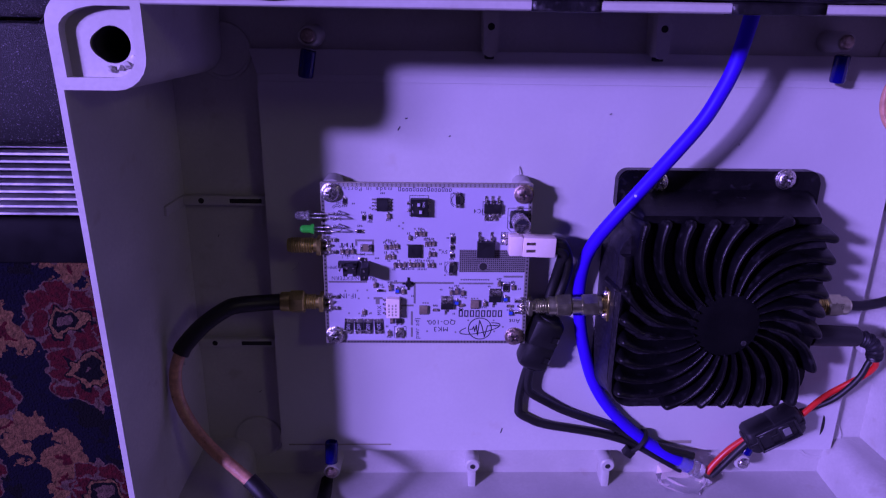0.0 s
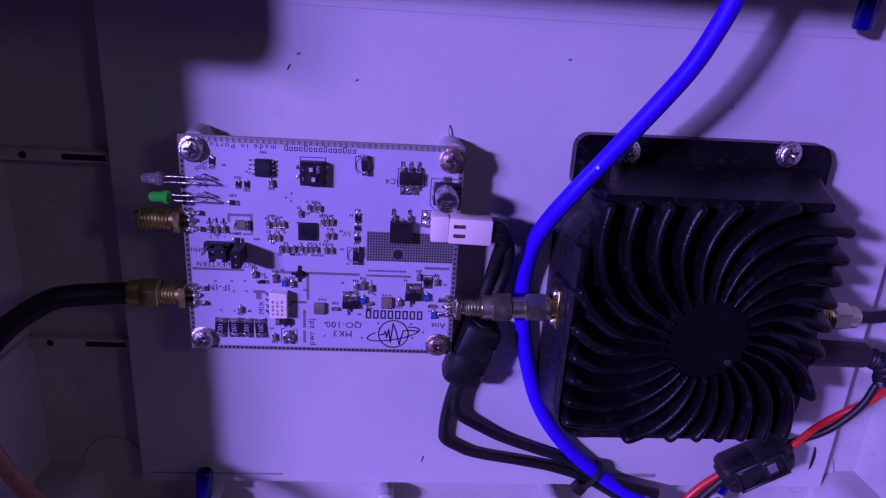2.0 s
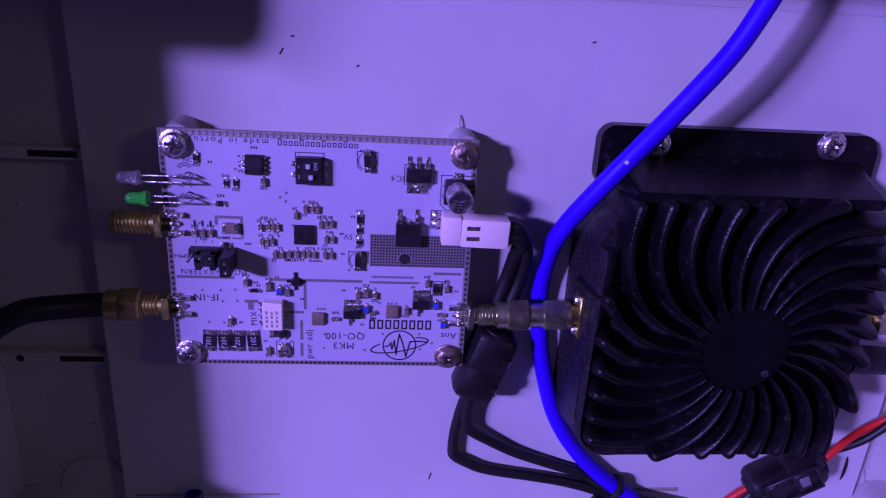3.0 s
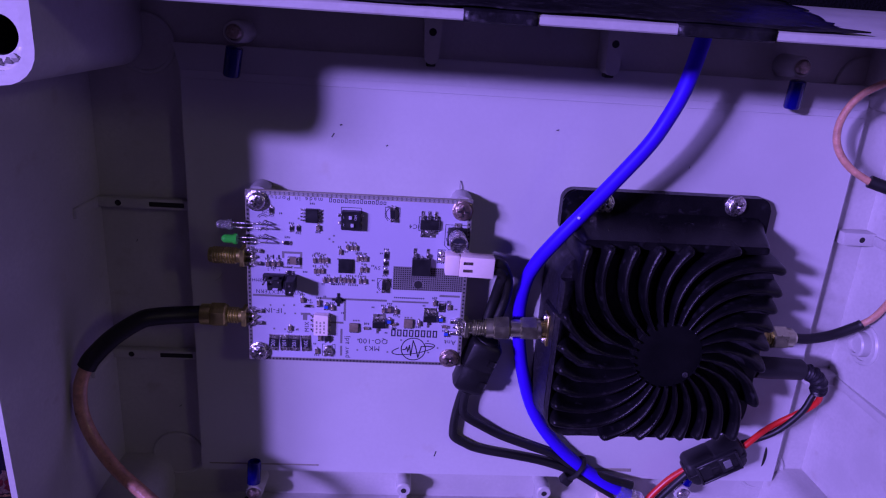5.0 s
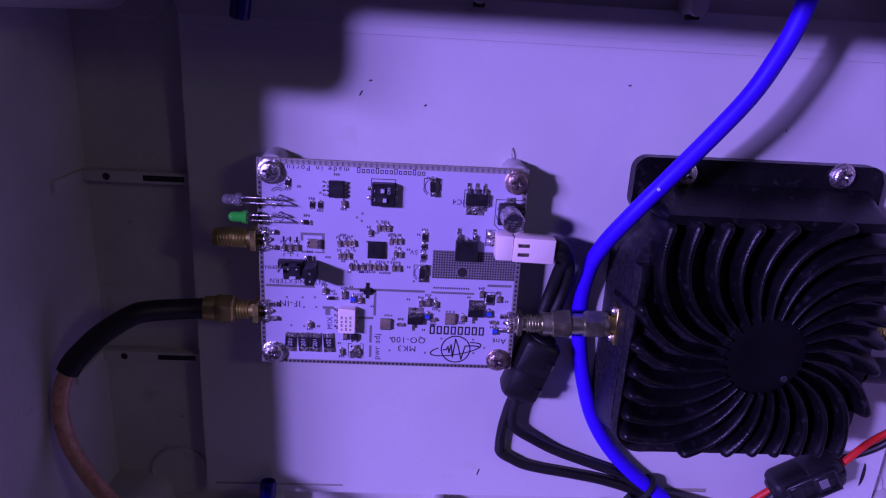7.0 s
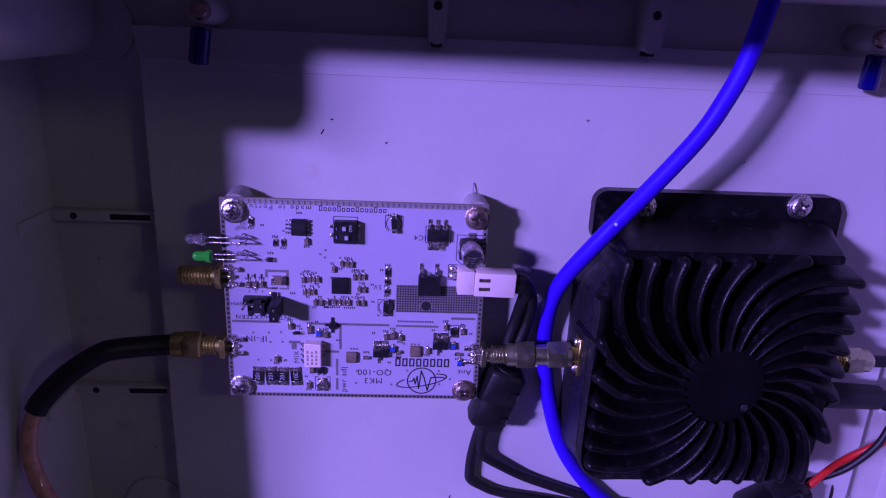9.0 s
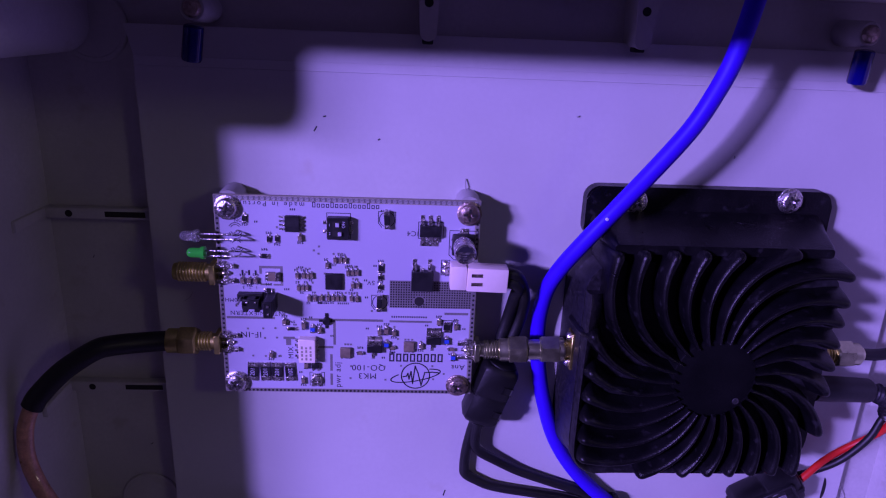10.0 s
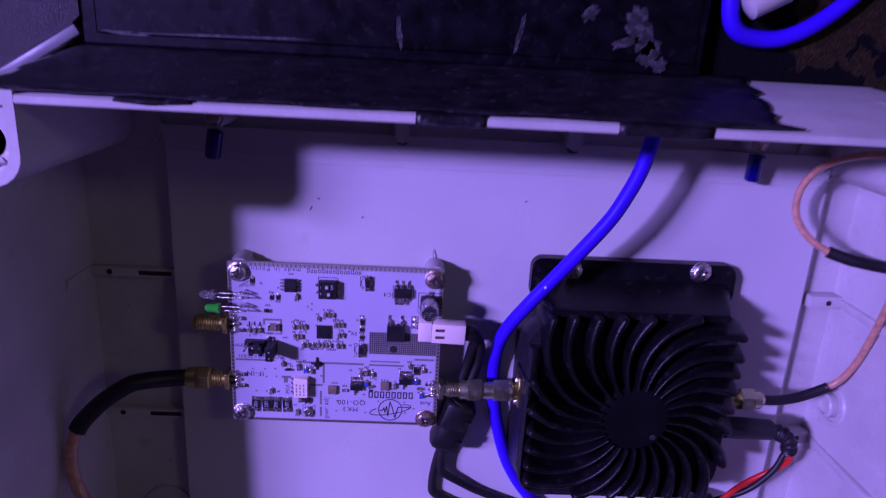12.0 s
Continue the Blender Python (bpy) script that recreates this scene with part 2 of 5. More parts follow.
def carpet_material():
    m = bpy.data.materials.new("oriental_carpet")
    m.use_nodes = True
    nt = m.node_tree
    b = nt.nodes["Principled BSDF"]
    b.inputs["Roughness"].default_value, b.inputs["Specular IOR Level"].default_value = 0.95, 0.08
    co = nt.nodes.new("ShaderNodeTexCoord").outputs["Object"]
    warp = nt.nodes.new("ShaderNodeTexNoise")
    warp.inputs["Scale"].default_value, warp.inputs["Detail"].default_value = 120, 5
    nt.links.new(co, warp.inputs["Vector"])
    add = nt.nodes.new("ShaderNodeMix")
    add.data_type = "VECTOR"
    add.inputs["Factor"].default_value = 0.012
    vs = [i for i in add.inputs if i.type == "VECTOR" and i.name in "AB"]
    nt.links.new(co, vs[0]), nt.links.new(warp.outputs["Color"], vs[1])
    vec = [o for o in add.outputs if o.type == "VECTOR"][0]

    def ramp(src, stops):
        r = nt.nodes.new("ShaderNodeValToRGB")
        r.color_ramp.interpolation = "CONSTANT"
        while len(r.color_ramp.elements) < len(stops):
            r.color_ramp.elements.new(0.5)
        for e, (p, c) in zip(r.color_ramp.elements, stops):
            e.position, e.color = p, (*c, 1)
        nt.links.new(src, r.inputs[0])
        return r.outputs[0]

    def math_node(op, a, c):
        n = nt.nodes.new("ShaderNodeMath")
        n.operation = op
        for k, v in enumerate((a, c)):
            if isinstance(v, (int, float)):
                n.inputs[k].default_value = v
            else:
                nt.links.new(v, n.inputs[k])
        return n.outputs[0]

    def blend(fac, a, c):
        x = nt.nodes.new("ShaderNodeMix")
        x.data_type = "RGBA"
        cs = [i for i in x.inputs if i.type == "RGBA"]
        nt.links.new(fac, x.inputs["Factor"])
        for sock, v in zip(cs, (a, c)):
            if isinstance(v, tuple):
                sock.default_value = (*v, 1)
            else:
                nt.links.new(v, sock)
        return [o for o in x.outputs if o.type == "RGBA"][0]

    def cells(scale, feature="F1"):
        n = nt.nodes.new("ShaderNodeTexVoronoi")
        n.feature, n.voronoi_dimensions = feature, "2D"
        n.inputs["Scale"].default_value = scale
        nt.links.new(vec, n.inputs["Vector"])
        return n.outputs["Distance"]

    navy, red, tan, pale, dark = (0.003, 0.003, 0.010), (0.055, 0.006, 0.008), (0.13, 0.065, 0.03), (0.085, 0.05, 0.04), (0.003, 0.003, 0.004)
    # scalloped flowers of many petals, each petal rimmed with pale knots
    petal, rim = cells(105), cells(105, "DISTANCE_TO_EDGE")
    d = math_node("ADD", cells(23), math_node("MULTIPLY", petal, 0.16))
    patchy = nt.nodes.new("ShaderNodeTexNoise")
    patchy.inputs["Scale"].default_value, patchy.inputs["Detail"].default_value = 150, 3
    nt.links.new(co, patchy.inputs["Vector"])
    broken = math_node("MULTIPLY", math_node("SUBTRACT", patchy.outputs["Fac"], 0.40), 0.55)
    petals = blend(math_node("LESS_THAN", rim, broken), red, pale)
    core = ramp(d, [(0.0, pale), (0.13, dark), (0.20, tan), (0.25, dark)])
    bloom = blend(math_node("GREATER_THAN", d, 0.27), core, petals)
    outline = blend(math_node("GREATER_THAN", d, 0.455), bloom, pale)
    vine = nt.nodes.new("ShaderNodeTexNoise")
    vine.inputs["Scale"].default_value, vine.inputs["Detail"].default_value = 34, 4
    nt.links.new(vec, vine.inputs["Vector"])
    field = ramp(vine.outputs["Fac"], [(0.0, dark), (0.36, navy), (0.515, tan), (0.60, red), (0.64, tan), (0.72, navy)])
    pattern = blend(math_node("GREATER_THAN", d, 0.485), outline, field)
    # beside the case: a black band painted as its shadow, then an olive-brown ground
    sep = nt.nodes.new("ShaderNodeSeparateXYZ")
    nt.links.new(vec, sep.inputs[0])
    ground = ramp(vine.outputs["Fac"], [(0.0, dark), (0.42, (0.03, 0.022, 0.009)), (0.56, (0.045, 0.032, 0.012)), (0.64, (0.03, 0.006, 0.005)), (0.70, dark), (0.8, dark)])
    shade_then_ground = blend(math_node("GREATER_THAN", sep.outputs[0], 0.166), dark, ground)
    pattern = blend(math_node("GREATER_THAN", sep.outputs[0], 0.118), pattern, shade_then_ground)
    # uneven wear of the dyed pile
    wear = nt.nodes.new("ShaderNodeTexNoise")
    wear.inputs["Scale"].default_value, wear.inputs["Detail"].default_value = 420, 4
    nt.links.new(co, wear.inputs["Vector"])
    worn = nt.nodes.new("ShaderNodeMapRange")
    for k, x in zip((1, 2, 3, 4), (0.3, 0.7, 0.0, 0.65)):
        worn.inputs[k].default_value = x
    nt.links.new(wear.outputs["Fac"], worn.inputs[0])
    nt.links.new(blend(worn.outputs[0], pattern, dark), b.inputs["Base Color"])
    pile = nt.nodes.new("ShaderNodeTexNoise")
    pile.inputs["Scale"].default_value, pile.inputs["Detail"].default_value = 900, 3
    nt.links.new(co, pile.inputs["Vector"])
    bp = nt.nodes.new("ShaderNodeBump")
    bp.inputs["Strength"].default_value, bp.inputs["Distance"].default_value = 0.9, 0.0012
    nt.links.new(pile.outputs["Fac"], bp.inputs["Height"])
    nt.links.new(bp.outputs[0], b.inputs["Normal"])
    return m


CARPET = carpet_material()

# ---------------------------------------------------------------- the room
# floor, ceiling and walls are unseen, added to close the room and bounce light
def slab(name, a, b, mat_, label, kind="structure"):
    bm = mesh()
    box(bm, *a, *b)
    return single(name, bm, mat_, label, name.split("_")[0], kind=kind)


slab("floor", (-1700, -1600, -Z0 - 40), (1900, 1600, -Z0 - 8), WOODFLOOR, "brown wooden floor out of view, added under the carpet")
slab("ceiling", (-1700, -1600, 2390), (1900, 1600, 2450), WALLPAINT, "plain grey ceiling out of view, added to bounce light")
slab("wall_north", (-1700, 1600, -Z0 - 40), (1900, 1680, 2450), WALLPAINT, "plain grey wall out of view, added to bounce light")
slab("wall_south", (-1700, -1680, -Z0 - 40), (1900, -1600, 2450), WALLPAINT, "plain grey wall out of view, added to bounce light")
slab("wall_west", (-1780, -1680, -Z0 - 40), (-1700, 1680, 2450), WALLPAINT, "plain grey wall out of view, added to bounce light")
slab("wall_east", (1900, -1680, -Z0 - 40), (1980, 1680, 2450), WALLPAINT, "plain grey wall out of view, added to bounce light")
bm = mesh()
box(bm, -800, -900, -Z0 - 8, 1000, 700, -Z0, 2)
single("carpet", bm, CARPET, "dark blue and red patterned oriental carpet", "carpet", kind="structure")

# ---------------------------------------------------------------- the enclosure
XL, XR, YB, YT = -96.0, 202.0, -111.0, 94.5   # inner faces of the walls
FLOOR, RIM, PLATE = -16.0, 57.0, -10.5
TH = 2.4

enclosure = thing("plastic_enclosure", "open white plastic enclosure with ribbed walls standing on the carpet", "enclosure", 53, -8)

bm = mesh()
prism(bm, rounded(XL - TH - 8, YB - TH - 8, XR + TH + 8, YT + TH + 8, 14), -Z0 + 0.3, FLOOR)
part("enclosure_floor", bm, PLASTIC, enclosure)


def wall(name, a, b, inward, notches=(), draft=0.0, lip=0.0):
    """A wall from a to b along its inner face; notches: (from, to, lower edge) along the wall."""
    bm = mesh()
    ax, ay = a
    bx, by = b
    L = math.hypot(bx - ax, by - ay)
    dx, dy = (bx - ax) / L, (by - ay) / L
    nx, ny = -inward[0], -inward[1]
    spans, at = [], 0.0
    for s, e, z in sorted(notches):
        spans += [(at, s, RIM), (s, e, z)]
        at = e
    spans.append((at, L, RIM))
    for s, e, top in spans:
        cols = []
        for d in (s, e):
            px, py = ax + dx * d, ay + dy * d
            rim_o = (TH if top == RIM else TH + 0.3) - lip
            prof = [(-draft, FLOOR - 1), (-lip, top - 0.35), (0.35 - lip, top), (rim_o - 0.35, top), (rim_o, top - 0.35), (TH + 9.0, -Z0 + 3)]
            cols.append([bm.verts.new(P(px + nx * o, py + ny * o, z)) for o, z in prof])
        n = len(cols[0])
        for i in range(n):
            bm.faces.new((cols[0][i], cols[0][(i + 1) % n], cols[1][(i + 1) % n], cols[1][i]))
        bm.faces.new(cols[0][::-1]), bm.faces.new(cols[1])
    return part(name, bm, PLASTIC, enclosure)


wall("side_wall", (XL + 8, YT), (XR - 8, YT), (0, -1), lip=1.0)
wall("side_wall", (XL + 8, YB), (XR - 8, YB), (0, 1), draft=5.0)
wall("side_wall", (XL, YB + 8), (XL, YT - 8), (1, 0))
wall("side_wall", (XR, YB + 8), (XR, YT - 8), (-1, 0), draft=3.0)


def corner_post(cx, cy, sx, sy):
    """A hollow screw post in a corner; sx, sy point into the box."""
    bm = mesh()
    w, d = 19.5, 23.5
    r = 9.0
    pts = [(-TH, -TH), (w, -TH)]
    pts += [(w - r + r * math.cos(radians(a)), d - r + r * math.sin(radians(a))) for a in range(0, 91, 15)]
    pts += [(-TH, d)]
    # the corner outside is rounded
    pts = [(-TH + 9 - 9 * math.cos(radians(a)), -TH + 9 - 9 * math.sin(radians(a))) for a in range(0, 91, 15)] + pts[1:]
    fine = []
    for (ax, ay), (bx, by) in zip(pts, pts[1:] + pts[:1]):
        k = max(1, int(math.hypot(bx - ax, by - ay) / 1.5))
        fine += [(ax + (bx - ax) * i / k, ay + (by - ay) * i / k) for i in range(k)]
    pts = fine
    n = len(pts)
    hx, hy, hr = 9.5, 11.5, 5.0

    def ring(path, z):
        return [bm.verts.new(P(cx + sx * x, cy + sy * y, z)) for x, y in path]

    hole = []
    for x, y in pts:
        a = math.atan2(y - hy, x - hx)
        hole.append((hx + hr * math.cos(a), hy + hr * math.sin(a)))
    pocket = [(hx + (x - hx) * 0.72, hy + (y - hy) * 0.72) for x, y in pts]
    flare = [(x - 8.6 * max(0.0, min(1.0, 1 - (x + TH) / 9)), y - 8.6 * max(0.0, min(1.0, 1 - (y + TH) / 9))) for x, y in pts]
    rings = [ring(flare, FLOOR), ring(pts, RIM + 0.05), ring(pocket, RIM + 0.05), ring(pocket, RIM - 3.2), ring(hole, RIM - 3.2), ring(hole, RIM - 66)]
    for a, b in zip(rings, rings[1:]):
        for i in range(n):
            bm.faces.new((a[i], a[(i + 1) % n], b[(i + 1) % n], b[i]))
    bm.faces.new(rings[-1])
    post = part("corner_post", bm, PLASTIC, enclosure, angle=30)
    # a dark lining paints the shade down the screw hole
    bm = mesh()
    lathe(bm, (cx + sx * hx, cy + sy * hy, RIM - 40), (0, 0, 1), [(0.2, 0), (hr - 0.15, 0), (hr - 0.12, 36.6)], 28, close=False)
    part("screw_hole", bm, HOLESHADE, post, "dark lining that paints the shade in the screw hole")
    bm = mesh()
    for k, (u, v, r_) in enumerate(((11.2, 17.6, 1.0), (13.0, 16.9, 1.2), (15.0, 15.4, 1.5), (8.8, 17.9, 1.1))):
        q = bmesh.ops.create_icosphere(bm, subdivisions=1, radius=r_ * 0.001)["verts"]
        for w_ in q:
            w_.co = w_.co * (1 + 0.5 * noise.noise(w_.co * 900 + Vector((k, 0, 0)))) + P(cx + sx * u, cy + sy * v, RIM - 2.6)
    part("burr", bm, PLASTIC, post, "chipped white plastic burrs")


corner_post(XL, YT, 1, -1)
corner_post(XR, YT, -1, -1)
corner_post(XL, YB, 1, 1)
corner_post(XR, YB, -1, 1)


def gusset(name, x0, y0, x1, y1, z, hole, slot=None):
    """A thin rib standing on the floor against a wall, with a hole and at times a slot in its upper edge."""
    bm = mesh()
    box(bm, x0, y0, FLOOR - 0.5, x1, y1, z, 0.5)
    ob = part(name, bm, PLASTIC, enclosure)
    # hole and slot are dark plugs with their shade in the colour
    bm = mesh()
    lathe(bm, (*hole, z - 1.0), (0, 0, 1), [(1.15, 0), (1.15, 1.05)], 12)
    part("hole", bm, HOLESHADE, ob, "dark round hole")
    if slot:
        bm = mesh()
        box(bm, *slot[:2], z - 1, *slot[2:], z + 0.06)
        part("slot", bm, HOLESHADE, ob, "dark narrow slot")
    return ob


for yy in (22.3, -39.3):
    gusset("rib", XL - 0.5, yy - 1.8, -63.4, yy + 1.8, -12.6, (-88.6, yy), (-77.5, yy - 0.9, -65, yy + 0.9))
    gusset("rib", 186.5, yy - 2.6, XR + 0.5, yy + 2.6, -10.0, (194.0, yy))
    # the shallow upright strips over the ribs
    bm = mesh()
    box(bm, XL - 1.5, yy - 1.9, -13, XL + 0.6, yy + 1.9, 4, 0.6)
    part("wall_strip", bm, PLASTIC, enclosure)
    bm = mesh()
    box(bm, XR - 3.6, yy - 1.9, -12, XR + 0.5, yy + 1.9, 31, 0.6)
    part("wall_strip", bm, PLASTIC, enclosure)


def clip_tab(x, y0, y1, z):
    """A tapered lug on a long wall, with a hole and a rounded nose."""
    s = 1 if y1 > y0 else -1
    bm = mesh()
    out = [(x - 3.0, y1), (x + 3.0, y1), (x + 2.4, y0 + s * 2.2)] + [(x + 2.4 * math.cos(radians(a)), y0 + s * 2.2 - s * 2.2 * math.sin(radians(a))) for a in range(15, 166, 25)] + [(x - 2.4, y0 + s * 2.2)]
    prism(bm, out if s < 0 else out[::-1], FLOOR - 0.5, z)
    ob = part("lug", bm, PLASTIC, enclosure)
    # dark disc painted as the shade in the hole
    bm = mesh()
    lathe(bm, (x, y0 + s * 10.5, z - 1), (0, 0, 1), [(1.3, 0), (1.3, 1.06)], 14)
    part("hole", bm, HOLESHADE, ob, "dark round hole")
    # dark block added for the shaded hollow under the lug's nose
    bm = mesh()
    box(bm, x - 1.6, y0 - s * 0.9, z - 7, x + 1.6, y0 + s * 0.7, z - 2.5, 0.4)
    part("clip", bm, HOLESHADE, ob, "dark block painted for the hollow under the lug")
    return ob


clip_tab(22.4, 78.5, YT + 0.5, -4.2)
clip_tab(84.6, 78.5, YT + 0.5, -4.2)
for bx in (21.0, 80.8):
    bm = mesh()
    box(bm, bx - 1.6, YB - 0.5, FLOOR, bx + 1.6, -96, -6.5, 0.5)
    lathe(bm, (bx, -95.0, FLOOR), (0, 0, 1), [(3.2, 0), (3.2, 10.5), (2.7, 11)], 18)
    ob = part("lug", bm, PLASTIC, enclosure)
    # the hole's shade is a dark disc
    bm = mesh()
    lathe(bm, (bx, -95.2, -6), (0, 0, 1), [(1.2, 0), (1.2, 1.07)], 12)
    part("hole", bm, HOLESHADE, ob, "dark round hole")
for bx, by in ((-76, 79), (-74, -87), (182, 80), (180, -88)):
    bm = mesh()
    lathe(bm, (bx, by, FLOOR - 1), (0, 0, 1), [(10.5, 0), (10.5, 1.6), (10.1, 2.0), (9.2, 2.0), (9.0, 1.7)], 32)
    part("boss", bm, PLASTIC, enclosure)
bm = mesh()
lathe(bm, (45.5, YB + 0.4, 1), (0, 1, 0), [(4.2, -0.6), (4.2, 0.5), (3.9, 0.7), (3.2, 0.7), (3.1, 0.4)], 28)
part("moulding_mark", bm, PLASTIC, enclosure)
# cable gland in the side wall
gland = part("cable_gland", lathe(mesh(), (XR + 3, -18, -1), (-1, 0, 0), [(8.5, 0), (8.5, 5.5), (7.8, 6.2), (6.6, 6.2), (6.4, 5.4), (5.0, 5.4), (5.0, 8.8), (4.4, 9.4), (3.4, 9.4), (3.3, 8.2)], 32), PLASTIC, enclosure)


# the thin wall bows outward towards the taped side
for ob in enclosure.children:
    for v in ob.data.vertices if ob.type == "MESH" else ():
        x, y, z = v.co.x * 1000, v.co.y * 1000, v.co.z * 1000 - Z0
        if x < -90 and y > -60 and z > FLOOR:
            f = min(1.0, (-90 - x) / 5) * (z - FLOOR) / (RIM - FLOOR)
            v.co.x -= 0.0039 * f * min(1.0, (y + 60) / 150) ** 1.3

# black tape wrapped over the wall's rim and down its outside
tape = thing("black_tape_wrap", "scuffed black tape stuck over the wall of the enclosure", "tape", 20, 99, RIM)


def outer_y(z):
    return YT + TH - 1.0 + 10.0 * max(0.0, RIM - z) / (RIM + Z0 - 3)


bm = mesh()
nx_, nz_ = 70, 14
grid = []
for i in range(nx_ + 1):
    col = []
    for k in range(nz_ + 1):
        z = -Z0 + 2 + (RIM - 1.0 + Z0 - 2) * k / nz_
        x1 = 127 + 20 * (1 - k / nz_) + 5 * noise.noise((k * 0.9, 3.1, 0)) + (4 if k == nz_ else 0)
        x = -104 + (x1 + 104) * i / nx_
        wob = 0.5 * noise.noise((x * 0.05, z * 0.08, 1.0)) + 0.25 * noise.noise((x * 0.2, z * 0.2, 4.0))
        round_off = 8.5 * (max(0.0, -86.0 - x) / 18.0) ** 2  # the sheet follows the rounded corner
        col.append(bm.verts.new(P(x, outer_y(z) + 0.9 + wob - round_off, z)))
    grid.append(col)
for i in range(nx_):
    for k in range(nz_):
        bm.faces.new((grid[i][k], grid[i + 1][k], grid[i + 1][k + 1], grid[i][k + 1]))
ob = part("tape_sheet", bm, BLACKTAPE, tape, "wrinkled black tape with a torn end")
mod = ob.modifiers.new("thickness", "SOLIDIFY")
mod.thickness, mod.offset = 0.0004, 0
for x0, x1, drop, lim in ((27.4, 46.1, 4.5, 0), (81.8, 107.6, 5, 0), (-51, -31, 1.0, 1.0)):
    bm = mesh()
    n = 10
    rows_ = []
    for i in range(n + 1):
        x = x0 + (x1 - x0) * i / n
        inner = YT - 1.3 if not lim else YT + 0.0 + 0.7 * abs(i / n - 0.45) * 2
        prof = [(outer_y(RIM - 6) + 0.8, RIM - 6), (YT + TH - 0.65, RIM - 0.2), (YT + TH - 1.1, RIM + 0.3), (inner + 0.3, RIM + 0.3)]
        if not lim:
            prof += [(inner, RIM - 0.2), (inner, RIM - drop)]
        rows_.append([bm.verts.new(P(x, y, z)) for y, z in prof])
    for a, b in zip(rows_, rows_[1:]):
        for k in range(len(a) - 1):
            bm.faces.new((a[k], b[k], b[k + 1], a[k + 1]))
    ob = part("tape_strip", bm, BLACKTAPE, tape)
    mod = ob.modifiers.new("thickness", "SOLIDIFY")
    mod.thickness = 0.00025

# ---------------------------------------------------------------- the mounting plate
plate = thing("mounting_plate", "white mounting plate with bent edges, screwed into the enclosure", "plate", 60, -10, FLOOR)
bm = mesh()
prism(bm, rounded(-63, -90.5, 183, 68.55, 0.8, 3), PLATE - 1.6, PLATE)
part("plate_sheet", bm, PANEL, plate)
bm = mesh()
prism(bm, [(-63.0, 68.61), (183, 68.61), (183, 71.3), (-63.0, 71.3)], PLATE - 1.6, PLATE - 0.02)
part("plate_lip", bm, PANEL, plate)
bm = mesh()
vs = [P(-63, 71.34, PLATE - 0.12), (P(183, 71.34, PLATE - 0.12)), P(184.5, 80.0, PLATE - 2.6), P(-66, 80.0, PLATE - 2.6), P(-66, 80.0, FLOOR - 0.2), P(184.5, 80.0, FLOOR - 0.2), P(183, 71.34, FLOOR - 0.2), P(-63, 71.34, FLOOR - 0.2)]
v = [bm.verts.new(q) for q in vs]
for f in ((0, 1, 2, 3), (3, 2, 5, 4), (4, 5, 6, 7), (7, 6, 1, 0), (0, 3, 4, 7), (1, 6, 5, 2)):
    bm.faces.new([v[i] for i in f])
part("plate_flange", bm, PANEL, plate)
bm = mesh()
box(bm, -63.0, -90, FLOOR - 0.2, -61.8, 68, PLATE - 1.0)
box(bm, 181.8, -90, FLOOR - 0.2, 183.0, 68, PLATE - 1.0)
box(bm, -61.5, -90.4, FLOOR - 0.2, 181.5, -89.2, PLATE - 1.0)
part("plate_skirt", bm, PANEL, plate)
# slope added along this edge, turned from the lamp to give the shadow band
bm = mesh()
prism(bm, [(183.05, PLATE - 0.3), (187.0, FLOOR + 0.3), (187.0, FLOOR - 0.2), (183.05, FLOOR - 0.2)], -88, 66, Matrix(((1, 0, 0, 0), (0, 0, 1, 0), (0, 1, 0, 0), (0, 0, 0, 1))))
part("plate_flange", bm, PANEL, plate)
# grey strips on the plate paint the shade of its slots
for x0, x1, y, w in ((103, 119, -86.3, 0.8), (-60, -15, -87.4, 0.35)):
    bm = mesh()
    box(bm, x0, y - w, PLATE - 1, x1, y + w, PLATE + 0.06, 0.02)
    part("slot", bm, LAMINATE, plate, "grey strip painted for the shade of a plate slot")
# the drilled hole's shade is painted as a dark disc
bm = mesh()
lathe(bm, (84.8, -82.2, PLATE - 1), (0, 0, 1), [(1.3, 0), (1.3, 1.08)], 14)
part("hole", bm, HOLESHADE, plate, "small drilled hole")
for x, y, a, l in ((-10.8, 51.7, 60, 0.9), (33.6, -80.4, 75, 1.3), (-8, 55.5, 10, 0.5), (8.5, 49, 30, 0.4)):
    bm = mesh()
    box(bm, -l, -0.22, 0, l, 0.22, 0.05, m=Matrix.Translation((x, y, PLATE)) @ Matrix.Rotation(radians(a), 4, "Z"))
    part("ink_mark", bm, INK, plate, "tiny dark mark")


for x, y, z, a, l in ((-52.5, -4.5, PLATE, 35, 2.2), (-42.0, 2.2, PLATE, 20, 1.4), (57.5, -70.5, PLATE, 65, 0.5), (69.5, 58.0, PLATE, 10, 0.45), (120.5, 47.0, PLATE, 80, 0.4), (-72.0, -64.0, FLOOR, 25, 0.6), (-84.0, 7.0, FLOOR, 50, 0.5)):
    bm = mesh()
    tube(bm, [(x - l * math.cos(radians(a)), y - l * math.sin(radians(a)), z + 0.15), (x, y, z + 0.35), (x + l * math.cos(radians(a + 25)), y + l * math.sin(radians(a + 25)), z + 0.12)], 0.12, 6, 3)
    single("lint", bm, NYLON if l > 1 else INK, "pale fibre lying on the white plate" if l > 1 else "tiny dark speck on white plastic", "lint", group="specks of lint")
# dark patch painted for the shade in the notch
bm = mesh()
